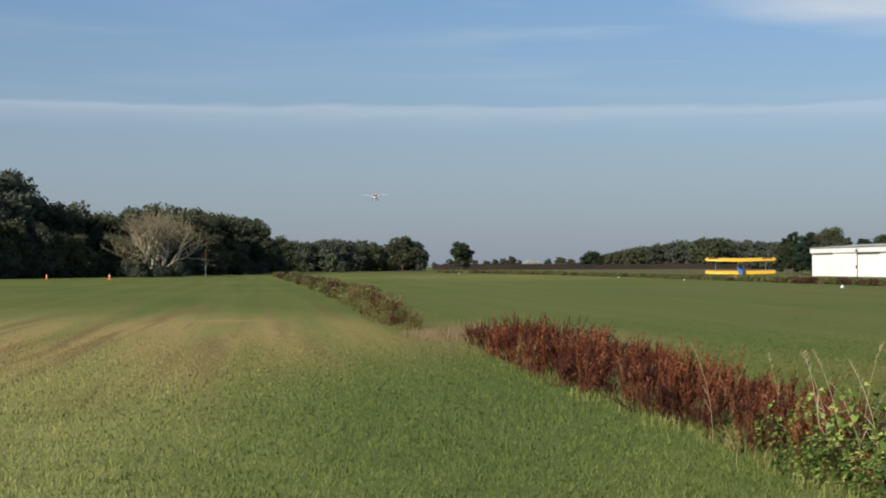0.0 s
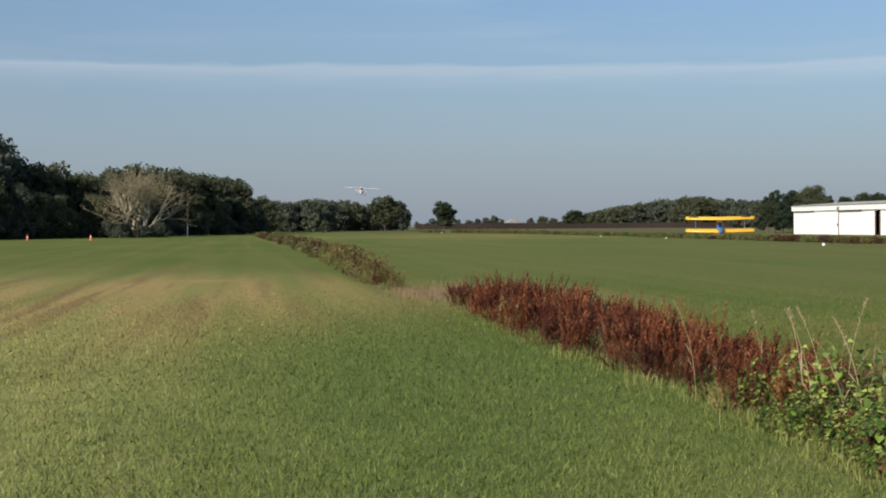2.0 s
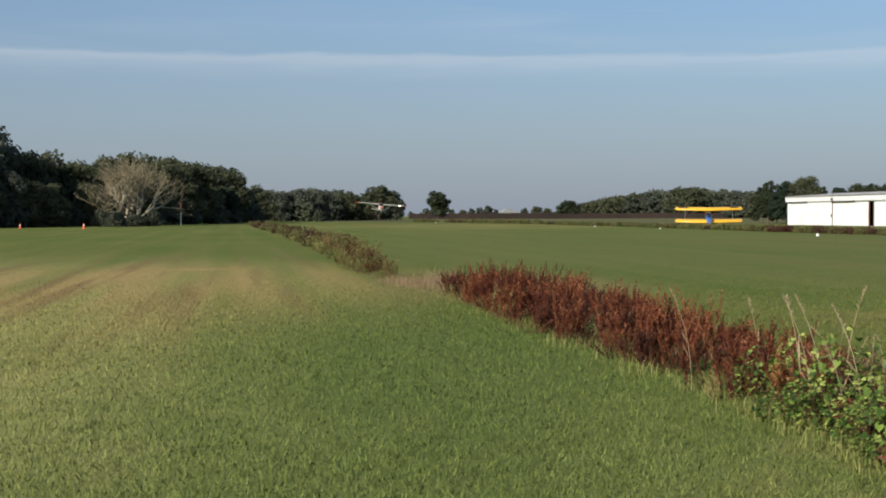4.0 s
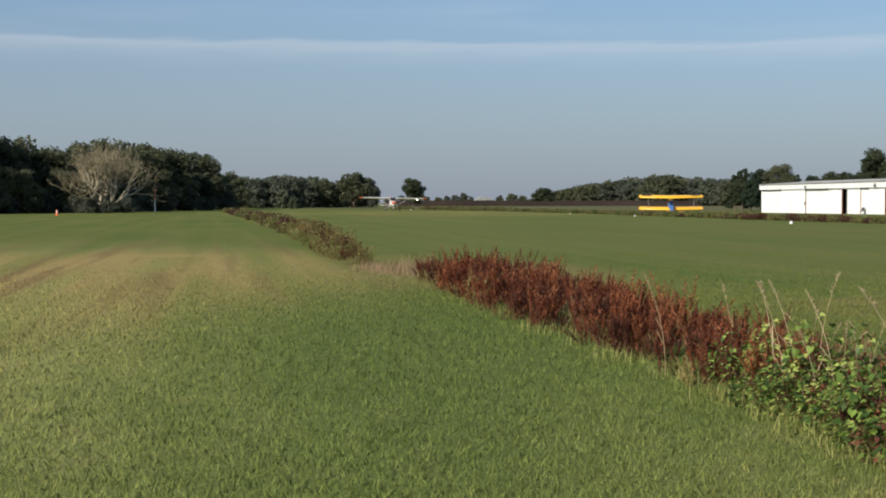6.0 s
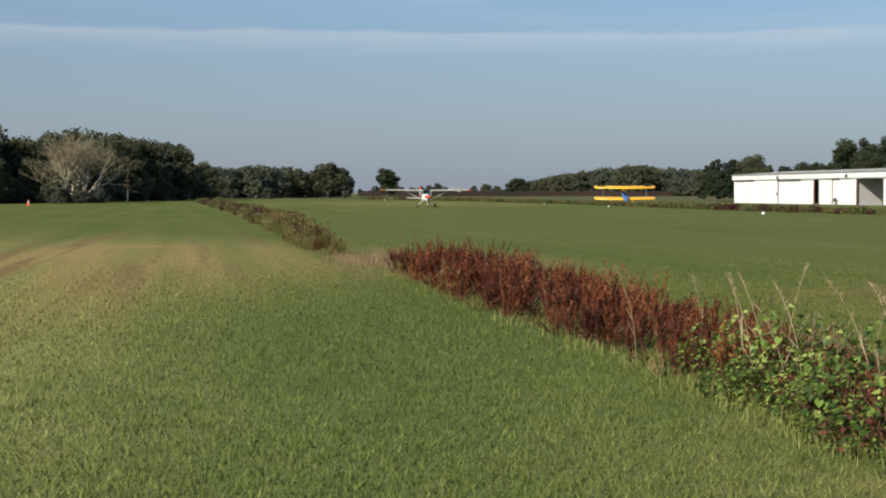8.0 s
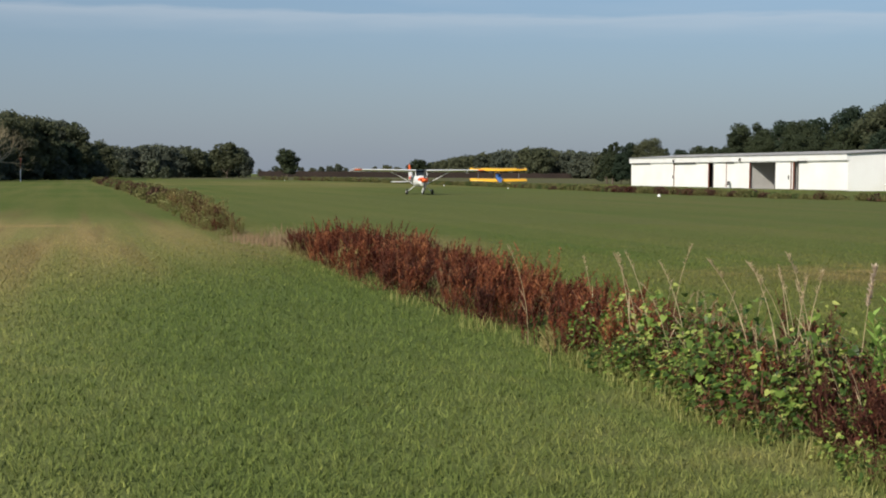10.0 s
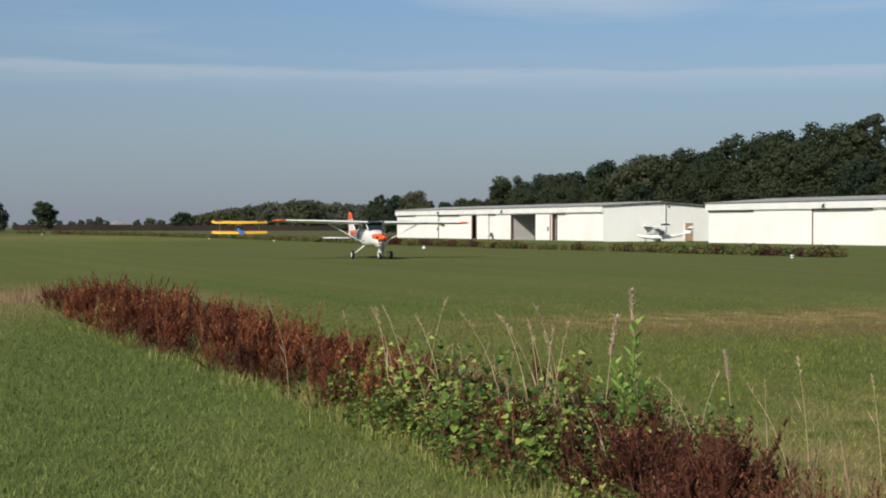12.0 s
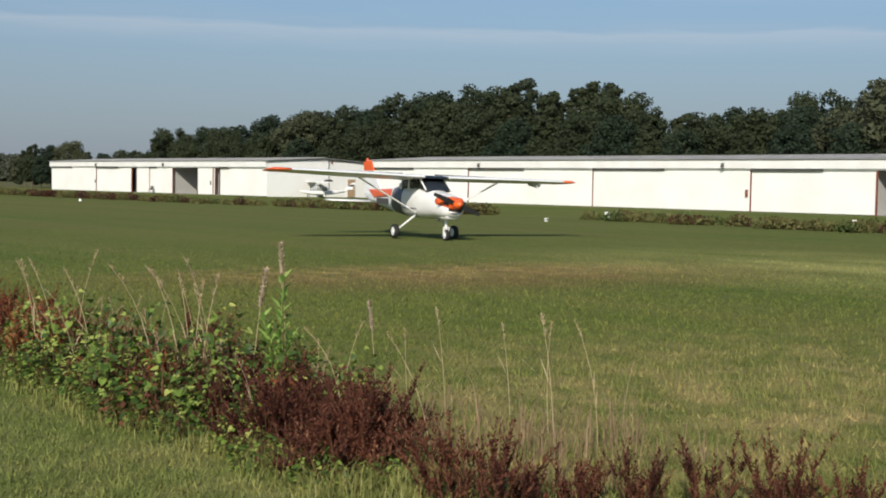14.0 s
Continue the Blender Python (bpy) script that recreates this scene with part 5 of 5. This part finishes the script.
def vines():
    live, dead = "light green heart-leaved vine over dead weeds", "withered dark brown vine and dead leaves"
    kinds = [vine_clump(200, 0.42, 0.62, 300, live), vine_clump(201, 0.34, 0.40, 190, live), vine_clump(202, 0.26, 0.78, 200, "green vine climbing dead stems"), vine_clump(203, 0.44, 0.52, 240, dead, WEED_DARK), vine_clump(204, 0.34, 0.36, 180, dead, WEED_DARK), vine_clump(205, 0.30, 0.50, 150, "withered red-brown vine over dead weeds", WEED_RED)]
    spots = [(2, 2.85, 11.5, 0.70, 0, 0), (1, 2.9, 10.75, 0.75, 80, 0), (2, 3.2, 11.4, 0.85, 30, 0), (2, 3.3, 10.6, 1.0, 60, 0), (0, 3.15, 10.6, 0.75, 200, 0), (3, 3.5, 11.2, 0.7, 0, 0), (2, 3.6, 10.5, 0.9, 0, 0),  (0, 3.0, 10.35, 0.65, 10, 0), (2, 3.05, 11.0, 0.85, 0, 0), (1, 3.15, 10.3, 0.9, 40, 0), (0, 3.3, 9.7, 0.85, 90, 0), (2, 3.55, 9.3, 1.0, 0, 0), (0, 3.3, 8.95, 0.9, 180, 0), (1, 3.25, 8.35, 1.0, 10, 0), (0, 3.72, 8.55, 1.05, 70, 0), (2, 3.95, 9.0, 1.0, 70, 0),
             (2, 4.15, 8.35, 0.95, 120, 0), (0, 3.55, 7.95, 0.7, 20, 0), (1, 4.3, 7.5, 0.6, 0, 0), (1, 3.35, 7.25, 0.6, 0, 0), (1, 3.3, 6.85, 0.55, 40, 0), (0, 3.5, 7.45, 0.5, 0, 0), (1, 3.5, 6.6, 0.5, 0, 0), (1, 3.4, 6.3, 0.5, 60, 0), (0, 3.1, 9.3, 0.6, 0, 0), (1, 3.05, 8.75, 0.6, 0, 0), (1, 3.2, 7.85, 0.55, 30, 0),
             (3, 3.95, 8.6, 0.85, 90, 0), (4, 4.3, 7.85, 0.9, 200, 0), (5, 3.4, 9.1, 0.8, 0, 0), (3, 3.55, 10.0, 0.7, 0, 0), (5, 3.85, 7.7, 0.85, 130, 0), (3, 3.8, 7.3, 0.7, 30, 0), (4, 3.5, 7.3, 0.6, 110, 0), (4, 3.9, 6.6, 0.7, 0, 0),
             (2, 4.55, 7.95, 0.7, 40, 0), (0, 4.45, 8.6, 0.7, 0, 0), (3, 4.6, 8.2, 0.7, 0, 0), (1, 4.2, 6.55, 0.35, 0, 0), (0, 3.05, 10.8, 0.5, 0, 0), (5, 3.15, 10.0, 0.6, 70, 0), (3, 3.15, 8.5, 0.6, 50, 0), (0, 3.45, 8.6, 0.8, 30, 0), (1, 3.15, 9.6, 0.9, 15, 0), (0, 3.6, 8.25, 0.8, 140, 0), (0, 4.0, 7.9, 0.65, 0, 0), (1, 3.6, 7.6, 0.7, 0, 0), (2, 3.3, 9.4, 0.9, 20, 0), (1, 3.75, 6.2, 0.4, 0, 0)]
    spread(kinds, spots)


def grass_stalk(seed, height, bend, plume, label):
    """A tall dry grass stem with two or three blades and, for some, a feathery plume at its tip."""
    rng = np.random.default_rng(seed)
    t = tagged(empty("dry_grass_stalk"), label, "grass", "dry stalks in the weed bank")
    pts = [Vector((bend * f ** 2.2, 0.02 * math.sin(3 * f), height * f - 0.35 * abs(bend) * f ** 3)) for f in np.linspace(0, 1, 8)]
    stem, tuft = Heap(), Heap()
    stem.add(*stems(pts, 0.0042, 0.0018, 4))
    for k in range(3):
        i = 1 + k
        a = rng.random() * math.tau
        stem.leaf(pts[i], (math.cos(a), math.sin(a), 0.9), (0, 0, 1), 0.20 + 0.12 * rng.random(), 0.008)
    n = 130 if plume else 34
    for k in range(n):
        f = 1 - (0.27 if plume else 0.18) * rng.random()
        i = min(6, int(f * 7))
        p = pts[i].lerp(pts[i + 1], f * 7 - i)
        a = rng.random() * math.tau
        d = Vector((math.cos(a) * 0.75, math.sin(a) * 0.75, 0.7 + 0.3 * rng.random()))
        tuft.leaf(p, d, (0, 0, 1), (0.026 + 0.026 * rng.random()) * (1.0 if plume else 0.8), 0.012 if plume else 0.008)
    stem.make("stem", DRY_STALK, t)
    tagged(tuft.make("plume", PLUME if plume else DRY_STALK, t), kind="stuff")
    return t


def dry_stalks():
    kinds = [grass_stalk(300, 1.18, 0.05, True, "tall dry grass stalk with a pinkish plume"), grass_stalk(301, 1.0, -0.10, True, "tall dry grass stalk with a pinkish plume"),
             grass_stalk(302, 1.2, -0.42, False, "thin straw-coloured grass stalk arching over"), grass_stalk(303, 1.1, 0.22, False, "thin straw-coloured grass stalk"), grass_stalk(304, 0.9, -0.12, False, "short straw-coloured grass stalk")]
    spots = [(0, 4.13, 8.30, 1.06, 200, 0), (1, 3.95, 8.45, 1.08, 180, 0), (3, 2.55, 12.6, 0.95, 175, 0), (2, 3.62, 8.65, 1.02, 15, 0), (2, 3.80, 8.75, 1.08, 40, 0), (3, 3.55, 8.75, 1.02, 150, 0), (3, 3.6, 8.65, 1.0, 100, 0), (2, 3.45, 9.0, 1.02, 20, 0),
             (3, 3.05, 10.5, 1.0, 175, 2), (3, 3.35, 10.6, 1.05, 30, 0), (4, 3.1, 10.9, 1.15, 0, 0), (1, 4.75, 8.05, 0.86, 10, 0), (3, 3.75, 9.0, 0.95, 210, 0), (4, 3.60, 8.6, 1.15, 90, 0), (4, 3.64, 8.58, 1.2, 120, 0), (4, 3.68, 8.55, 1.1, 10, 0),
             (3, 3.2, 10.7, 1.0, 190, 3), (4, 5.3, 8.0, 0.9, 10, 0), (4, 5.6, 7.6, 0.8, 10, 0), (4, 5.5, 7.0, 0.9, 60, 0), (4, 5.25, 6.6, 1.0, 0, 0), (3, 5.45, 6.4, 0.8, 120, 0), (4, 5.9, 6.7, 0.6, 150, 0), (3, 3.6, 7.6, 0.7, 160, -30), (3, 3.35, 10.2, 0.95, 180, 6), (4, 3.2, 12.6, 1.0, 0, 0), (3, 4.4, 7.9, 0.7, 0, 0), (4, 4.75, 7.6, 0.8, 40, 0)]
    rng = np.random.default_rng(45)
    for _ in range(34):
        y = 6.4 + 4.8 * rng.random()
        x = edge_x(y) + 0.25 + 1.2 * rng.random()
        spots.append((int(rng.choice((2, 3, 4, 4))), x, y, 0.50 + 0.34 * rng.random(), rng.random() * 360, rng.normal() * 16))
    spread(kinds, spots)
    # the fresh green shoot beside the tallest plume
    rng = np.random.default_rng(44)
    t = tagged(empty("green_shoot"), "bright green leafy shoot among dead weeds", "weed")
    stem, leaf = Heap(), Heap()
    for k in range(3):
        h = (1.02, 0.74, 0.58)[k]
        b = (0.05, -0.1, 0.14)[k]
        pts = [Vector((b * f * f, 0.03 * k * f, h * f)) for f in np.linspace(0, 1, 6)]
        stem.add(*stems(pts, 0.006, 0.003, 4))
        for j in range(22):
            f = 0.35 + 0.65 * j / 22
            i = min(4, int(f * 5))
            p = pts[i].lerp(pts[i + 1], f * 5 - i)
            a = j * 2.4
            leaf.leaf(p, (math.cos(a), math.sin(a), 0.5 + 0.6 * f), (0, 0, 1), 0.19 - 0.09 * f, 0.048)
    stem.make("stem", FRESH, t)
    tagged(leaf.make("leaf_spray", FRESH, t), kind="stuff")
    t.matrix_basis = pose(4.06, 8.26, 0)


def blades_along(name, material, spots, h0, h1, width, label, seed):
    """A joined mass of long grass blades, each of two faces, rooted at the spots (x, y, spread)."""
    rng = np.random.default_rng(seed)
    heap = Heap()
    for x, y, r, n in spots:
        for _ in range(n):
            a, q = rng.random() * math.tau, r * math.sqrt(rng.random())
            p = Vector((x + q * math.cos(a), y + q * math.sin(a), 0))
            b = rng.random() * math.tau
            h = h0 + (h1 - h0) * rng.random()
            lean = Vector((math.cos(b), math.sin(b), 0)) * h * (0.25 + 1.0 * rng.random())
            s = Vector((-math.sin(b), math.cos(b), 0)) * width * (0.6 + 0.7 * rng.random())
            mid = p + lean * 0.3 + Vector((0, 0, h * 0.62))
            tip = p + lean + Vector((0, 0, h * 0.92))
            heap.add([tuple(p - s), tuple(p + s), tuple(mid + s * 0.7), tuple(mid - s * 0.7), tuple(tip)], [(0, 1, 2, 3), (3, 2, 4)])
    return tagged(heap.make(name, material), label, "grass", kind="stuff")


def undergrowth():
    rng = np.random.default_rng(52)
    spots = []
    for _ in range(105):
        y = 5.0 + 23 * rng.random() ** 1.4
        spots.append((edge_x(y) - 0.02 + rng.normal() * 0.14, y, 0.10 + 0.2 * rng.random(), int(8 + 22 * rng.random())))
    spots += [(edge_x(y) + 0.3 + 1.2 * rng.random(), y, 0.2, 26) for y in 6.2 + 3.6 * rng.random(34)]
    spots += [(edge_x(y) - 0.05 + 0.3 * rng.random(), y, 0.16, 34) for y in 6.2 + 5.5 * rng.random(30)]
    spots += [(2.95 + 0.25 * rng.random(), 8.7 + 2.0 * rng.random(), 0.22, 40) for _ in range(9)]
    spots += [(3.25 + 0.9 * rng.random(), 5.9 + 1.7 * rng.random(), 0.22, 34) for _ in range(26)]
    spots += [(edge_x(y) + 0.02 + 0.25 * rng.random(), y, 0.16, 40) for y in 8.6 + 3.0 * rng.random(13)]
    blades_along("long_grass", LONG_GRASS, spots, 0.04, 0.19, 0.0034, "long yellow-green grass at the foot of the weeds", 53)
    spots = [(edge_x(y) + 0.5 + 1.6 * rng.random(), y, 0.25, 18) for y in 6.0 + 22 * rng.random(110)]
    blades_along("dead_grass", TAN_GRASS, spots, 0.15, 0.45, 0.0035, "tan dead grass among the weeds", 54)
    spots = [(4.1 + 1.6 * rng.random(), 5.4 + 1.9 * rng.random(), 0.25, 20) for _ in range(30)]
    blades_along("tan_grass", TAN_GRASS, spots, 0.10, 0.42, 0.0028, "thin tan grass between the dead weed clumps", 57)
    spots = [(edge_x(y) + 0.1 + 1.8 * rng.random(), y, 0.4, 30) for y in 28.2 + 5.5 * rng.random(60)]
    spots += [(edge_x(y) + 1.6 + 1.5 * rng.random(), y, 0.6, 22) for y in 25 + 14 * rng.random(30)]
    blades_along("fine_grass", TAN_GRASS, spots, 0.08, 0.34, 0.0035, "fine pinkish-tan grass in a thin stretch", 55)
    spots = [(4.9 + 4.6 * rng.random(), 4.8 + 4.6 * rng.random(), 0.35, 22) for _ in range(190)]
    blades_along("rough_grass", LONG_GRASS, spots, 0.03, 0.11, 0.003, "rough half-dry grass beside the weeds", 56)


def low_weed(seed, height, mats, label, leaf_size=0.09):
    """A leafy weed clump for the farther stretches."""
    rng = np.random.default_rng(seed)
    t = tagged(empty("weed_clump"), label, "weed", "weeds along the strip edge")
    wood, leaf = Heap(), Heap()
    for k in range(9):
        a = rng.random() * math.tau
        r = 0.32 * math.sqrt(rng.random())
        h = height * (0.6 + 0.4 * rng.random())
        p0 = Vector((r * math.cos(a), r * math.sin(a), 0))
        p1 = p0 + Vector((rng.normal() * 0.08, rng.normal() * 0.08, h))
        wood.add(*stems([p0, (p0 + p1) / 2, p1], 0.006, 0.003, 3))
        for j in range(26):
            f = 0.15 + 0.85 * rng.random()
            b = rng.random() * math.tau
            leaf.leaf(p0.lerp(p1, f), (math.cos(b), math.sin(b), 0.5 + rng.normal() * 0.3), (0, 0, 1), leaf_size * (0.7 + 0.6 * rng.random()), leaf_size * 0.45)
    tagged(wood.make("stem_tuft", WEED_STEM, t), kind="stuff")
    tagged(leaf.make("leaf_mass", mats, t), kind="stuff")
    return t


HEDGE = [(24, 43.5), (35, 43.0), (45, 42.8), (55, 42.3), (66, 41.6), (73, 40.2), (85, 37.6), (95, 35.3), (110, 33.6), (126, 32.0), (158, 29.6), (190, 26.2), (230, 21.3), (300, 8.0), (330, -2.0)]


def weed_mass(name, material, spots, label, seed, leaf=0.085, leaves=170):
    """One joined mass of leafy weeds at (x, y, height, width)."""
    rng = np.random.default_rng(seed)
    c = np.repeat(np.array(spots), leaves, axis=0)
    n = len(c)
    a, r = rng.random(n) * math.tau, np.sqrt(rng.random(n))
    z = c[:, 2] * (0.05 + 0.95 * rng.random(n)) * (1 - 0.45 * r * r)
    p = np.stack([c[:, 0] + c[:, 3] * r * np.cos(a), c[:, 1] + c[:, 3] * r * np.sin(a), z], 1)
    d = np.stack([rng.normal(size=n), rng.normal(size=n), 0.9 + 0.6 * rng.normal(size=n)], 1)
    d /= np.linalg.norm(d, axis=1)[:, None]
    s = np.cross(d, rng.normal(size=(n, 3)))
    s /= np.linalg.norm(s, axis=1)[:, None]
    ln = (leaf * (0.6 + 0.8 * rng.random(n)))[:, None]
    v = np.stack([p - d * ln, p + d * ln * 0.7 + s * ln * 0.6, p + d * ln * 0.7 - s * ln * 0.6], 1)
    v[:, :, 2] = np.maximum(v[:, :, 2], 0.0)
    return tagged(from_arrays(name, v.reshape(-1, 3), np.arange(n * 3).reshape(-1, 3), material), label, "weed", kind="stuff")


def far_weeds():
    kinds = [low_weed(400, 0.70, WEED_OLIVE, "olive and straw-coloured weed clump"), low_weed(401, 0.60, WEED_RED, "red-brown dead weed clump"), low_weed(402, 0.62, YELLOW_LEAF, "yellow-green leafy weed clump"), low_weed(403, 0.62, WEED_DARK, "dark brown dead weed clump")]
    rng = np.random.default_rng(61)
    spots = []
    for _ in range(125):
        y = 35.0 + 38 * rng.random() ** 1.3
        q = rng.random()
        p = (0.32, 0.02, 0.60, 0.06) if q < 0.35 else (0.34, 0.20, 0.16, 0.30)
        x = edge_x(y) + 0.1 + (0.5 + y * 0.011) * q
        spots.append((int(rng.choice(4, p=p)), x, y, (0.74 + 0.5 * rng.random()) * (0.75 if q < 0.35 else 1.12) * float(np.interp(y, [35, 38, 42, 60, 90], [0.40, 0.62, 0.92, 0.95, 1.0])), rng.random() * 360, 0))
    spread(kinds, spots)
    mixes = {"olive": [], "red-brown": [], "green": [], "brown": []}
    names = list(mixes)
    for _ in range(230):
        y = 70 + 190 * rng.random() ** 1.2
        mixes[names[int(rng.choice(4, p=(0.60, 0.26, 0.08, 0.06)))]].append((edge_x(y) + 0.2 + 1.8 * rng.random(), y, 0.55 + 0.35 * rng.random(), 0.5))
    for y0, y1, n, p, sc in ((63.5, 78, 100, (0.52, 0.10, 0.36, 0.02), 0.63), (78, 101, 80, (0.56, 0.22, 0.20, 0.02), 0.55), (104, 128, 120, (0.42, 0.46, 0.07, 0.05), 0.59), (128, 165, 120, (0.60, 0.12, 0.28, 0.0), 0.63), (165, 235, 150, (0.68, 0.06, 0.26, 0.0), 0.63), (235, 330, 120, (0.70, 0.06, 0.20, 0.04), 1.0), (25, 55, 105, (0.62, 0.16, 0.20, 0.02), 0.55)):
        for _ in range(n):
            y = y0 + (y1 - y0) * rng.random()
            if 0.5 + 0.5 * math.sin(y * 1.9) * math.sin(y * 0.53 + 1) < 0.25 and y < 130:
                continue
            x = float(np.interp(y, *zip(*HEDGE))) + 0.3 + 1.7 * rng.random()
            mixes[names[int(rng.choice(4, p=p))]].append((x, y, sc * (0.65 + 0.5 * rng.random()), 0.55))
    for k, (name, mat) in enumerate(zip(names, (HEDGE_OLIVE, HEDGE_BROWN, HEDGE_GREEN, WEED_DARK))):
        weed_mass("weed_row", mat, mixes[name], "far row of " + name + " rough weeds along the strip", 70 + k)


red_weeds()
vines()
dry_stalks()
undergrowth()
far_weeds()


# ---- field furniture ----


def marker(x, y, size=0.32):
    t = tagged(empty("runway_marker", pose(x, y, 0)), "small white painted edge marker on the grass", "marker", "white markers along the strip")
    bm = bmesh.new()
    bmesh.ops.create_uvsphere(bm, u_segments=14, v_segments=8, radius=size, matrix=Matrix.Diagonal((1, 1, 1.6, 1)))
    bmesh.ops.bisect_plane(bm, geom=bm.verts[:] + bm.edges[:] + bm.faces[:], plane_co=(0, 0, 0.0), plane_no=(0, 0, -1), clear_outer=True)
    part("dome", bm, WHITE_TRIM, t, "", True)
    bm = bmesh.new()
    tube(bm, (0, 0, 0), (0, 0, 0.05), size * 1.1, size * 1.05, 14)
    part("foot", bm, WHITE_TRIM, t)


def box_marker(x, y, w=0.17, h=0.18):
    t = tagged(empty("box_marker", pose(x, y, 0, 0, 0, 20)), "small white box light on a short post", "marker", "white markers along the strip")
    boxed("lid", (-w / 2, -w / 2, h * 0.62), (w / 2, w / 2, h), WHITE_TRIM, t, "", 0.02)
    boxed("base", (-w * 0.42, -w * 0.42, 0), (w * 0.42, w * 0.42, h * 0.42), WHITE_TRIM, t, "", 0.02)
    boxed("neck", (-w * 0.25, -w * 0.25, h * 0.42), (w * 0.25, w * 0.25, h * 0.62), DARK, t)


def cone(x, y, h=0.9):
    t = tagged(empty("marker_cone", pose(x, y, 0)), "orange plastic marker cone on the grass", "cone", "orange cones at the lawn edge")
    bm = bmesh.new()
    tube(bm, (0, 0, 0.04), (0, 0, h), h * 0.24, h * 0.06, 14)
    part("cone_body", bm, CONE_ORANGE, t)
    boxed("foot", (-h * 0.3, -h * 0.3, 0), (h * 0.3, h * 0.3, 0.04), CONE_ORANGE, t, "", 0.01)
    bm = bmesh.new()
    tube(bm, (0, 0, h * 0.55), (0, 0, h * 0.72), h * 0.165, h * 0.128, 14)
    part("band", bm, WHITE_TRIM, t, "white band")


def windsock(x, y):
    t = tagged(empty("windsock", pose(x, y, 0)), "faded orange windsock on a white pole", "windsock")
    bm = bmesh.new()
    tube(bm, (0, 0, 0), (0, 0, 2.2), 0.09, 0.08, 10)
    part("pole", bm, WHITE_TRIM, t, "white pole")
    bm = bmesh.new()
    tube(bm, (0, 0, 2.2), (0, 0, 4.0), 0.08, 0.07, 10)
    part("upper_pole", bm, FADED_RED, t, "faded red upper pole")
    bm = bmesh.new()
    n = 12
    ring = lambda c, r: [(c[0] + r * math.cos(k * math.tau / n), c[1] + r * math.sin(k * math.tau / n) * 0.8, c[2]) for k in range(n)]
    loft(bm, [ring((0.06, -0.1, 4.0), 0.17), ring((0.09, -0.1, 3.7), 0.15), ring((0.08, -0.1, 3.3), 0.11), ring((0.06, -0.1, 2.9), 0.08)])
    part("sock", bm, FADED_RED, t, "limp orange fabric sock", True)
    bm = bmesh.new()
    tube(bm, (0, 0, 3.95), (0.35, 0, 4.0), 0.03, 0.03, 6)
    part("arm", bm, METAL, t)


for x, y, s in ((29.6, 98.5, 0.12), (27.4, 151, 0.085), (24.6, 186, 0.085), (3.6, 300, 0.13)):
    marker(x, y, s)
box_marker(39.5, 62.5)
box_marker(38.2, 51.5)
box_marker(45.6, 56.0, 0.24, 0.38)
box_marker(45.5, 39.0, 0.24, 0.5)
cone(-38.6, 115, 0.7)
cone(-58.5, 196, 0.75)
cone(-46.2, 184, 0.8)
windsock(-42.0, 235)


def crop_field():
    """A tall dark standing crop beyond the airfield, as rows of uneven stalk bundles."""
    rng = np.random.default_rng(71)
    heap = Heap()
    for row in range(8):
        x = 2.0 - row
        y = 600.0 + row * 9
        while x < 175:
            yy = y - max(0.0, x - 10) * 0.3
            h = 2.0 + 0.4 * rng.random() + row * 0.06
            w = 0.9 + 0.5 * rng.random()
            c = [(x, yy, 0), (x + w, yy, 0), (x + w * (0.9 + 0.2 * rng.random()), yy + 0.5, h * (0.85 + 0.2 * rng.random())), (x + w * 0.5, yy + 0.5, h), (x, yy + 0.5, h * (0.8 + 0.25 * rng.random()))]
            back = [(a, b + 1.2, d) for a, b, d in c]
            heap.add(c + back, [(0, 1, 2, 3, 4), (9, 8, 7, 6, 5), (1, 6, 7, 2), (2, 7, 8, 3), (3, 8, 9, 4), (4, 9, 5, 0)])
            x += w * 0.92
    tagged(heap.make("crop_rows", SOIL), "tall dark brown standing crop beyond the airfield", "crop", kind="stuff")


def far_shed(x, y, w, h, label):
    t = tagged(empty("farm_shed", pose(x, y, 0, 0, 0, 8)), label, "shed")
    boxed("wall", (-w / 2, -4, 0), (w / 2, 4, h * 0.6), WHITE_WALL, t)
    bm = bmesh.new()
    prof = [(-w / 2 - 0.5, h * 0.6), (w / 2 + 0.5, h * 0.6), (w * 0.15, h), (-w * 0.15, h)]
    loft(bm, [[(a, -4.4, b) for a, b in prof], [(a, 4.4, b) for a, b in prof]])
    part("roof", bm, ROOF, t, "pale metal roof")


crop_field()
far_shed(46.5, 700, 8, 4.8, "small white farm shed with a pale roof far off")

motions()
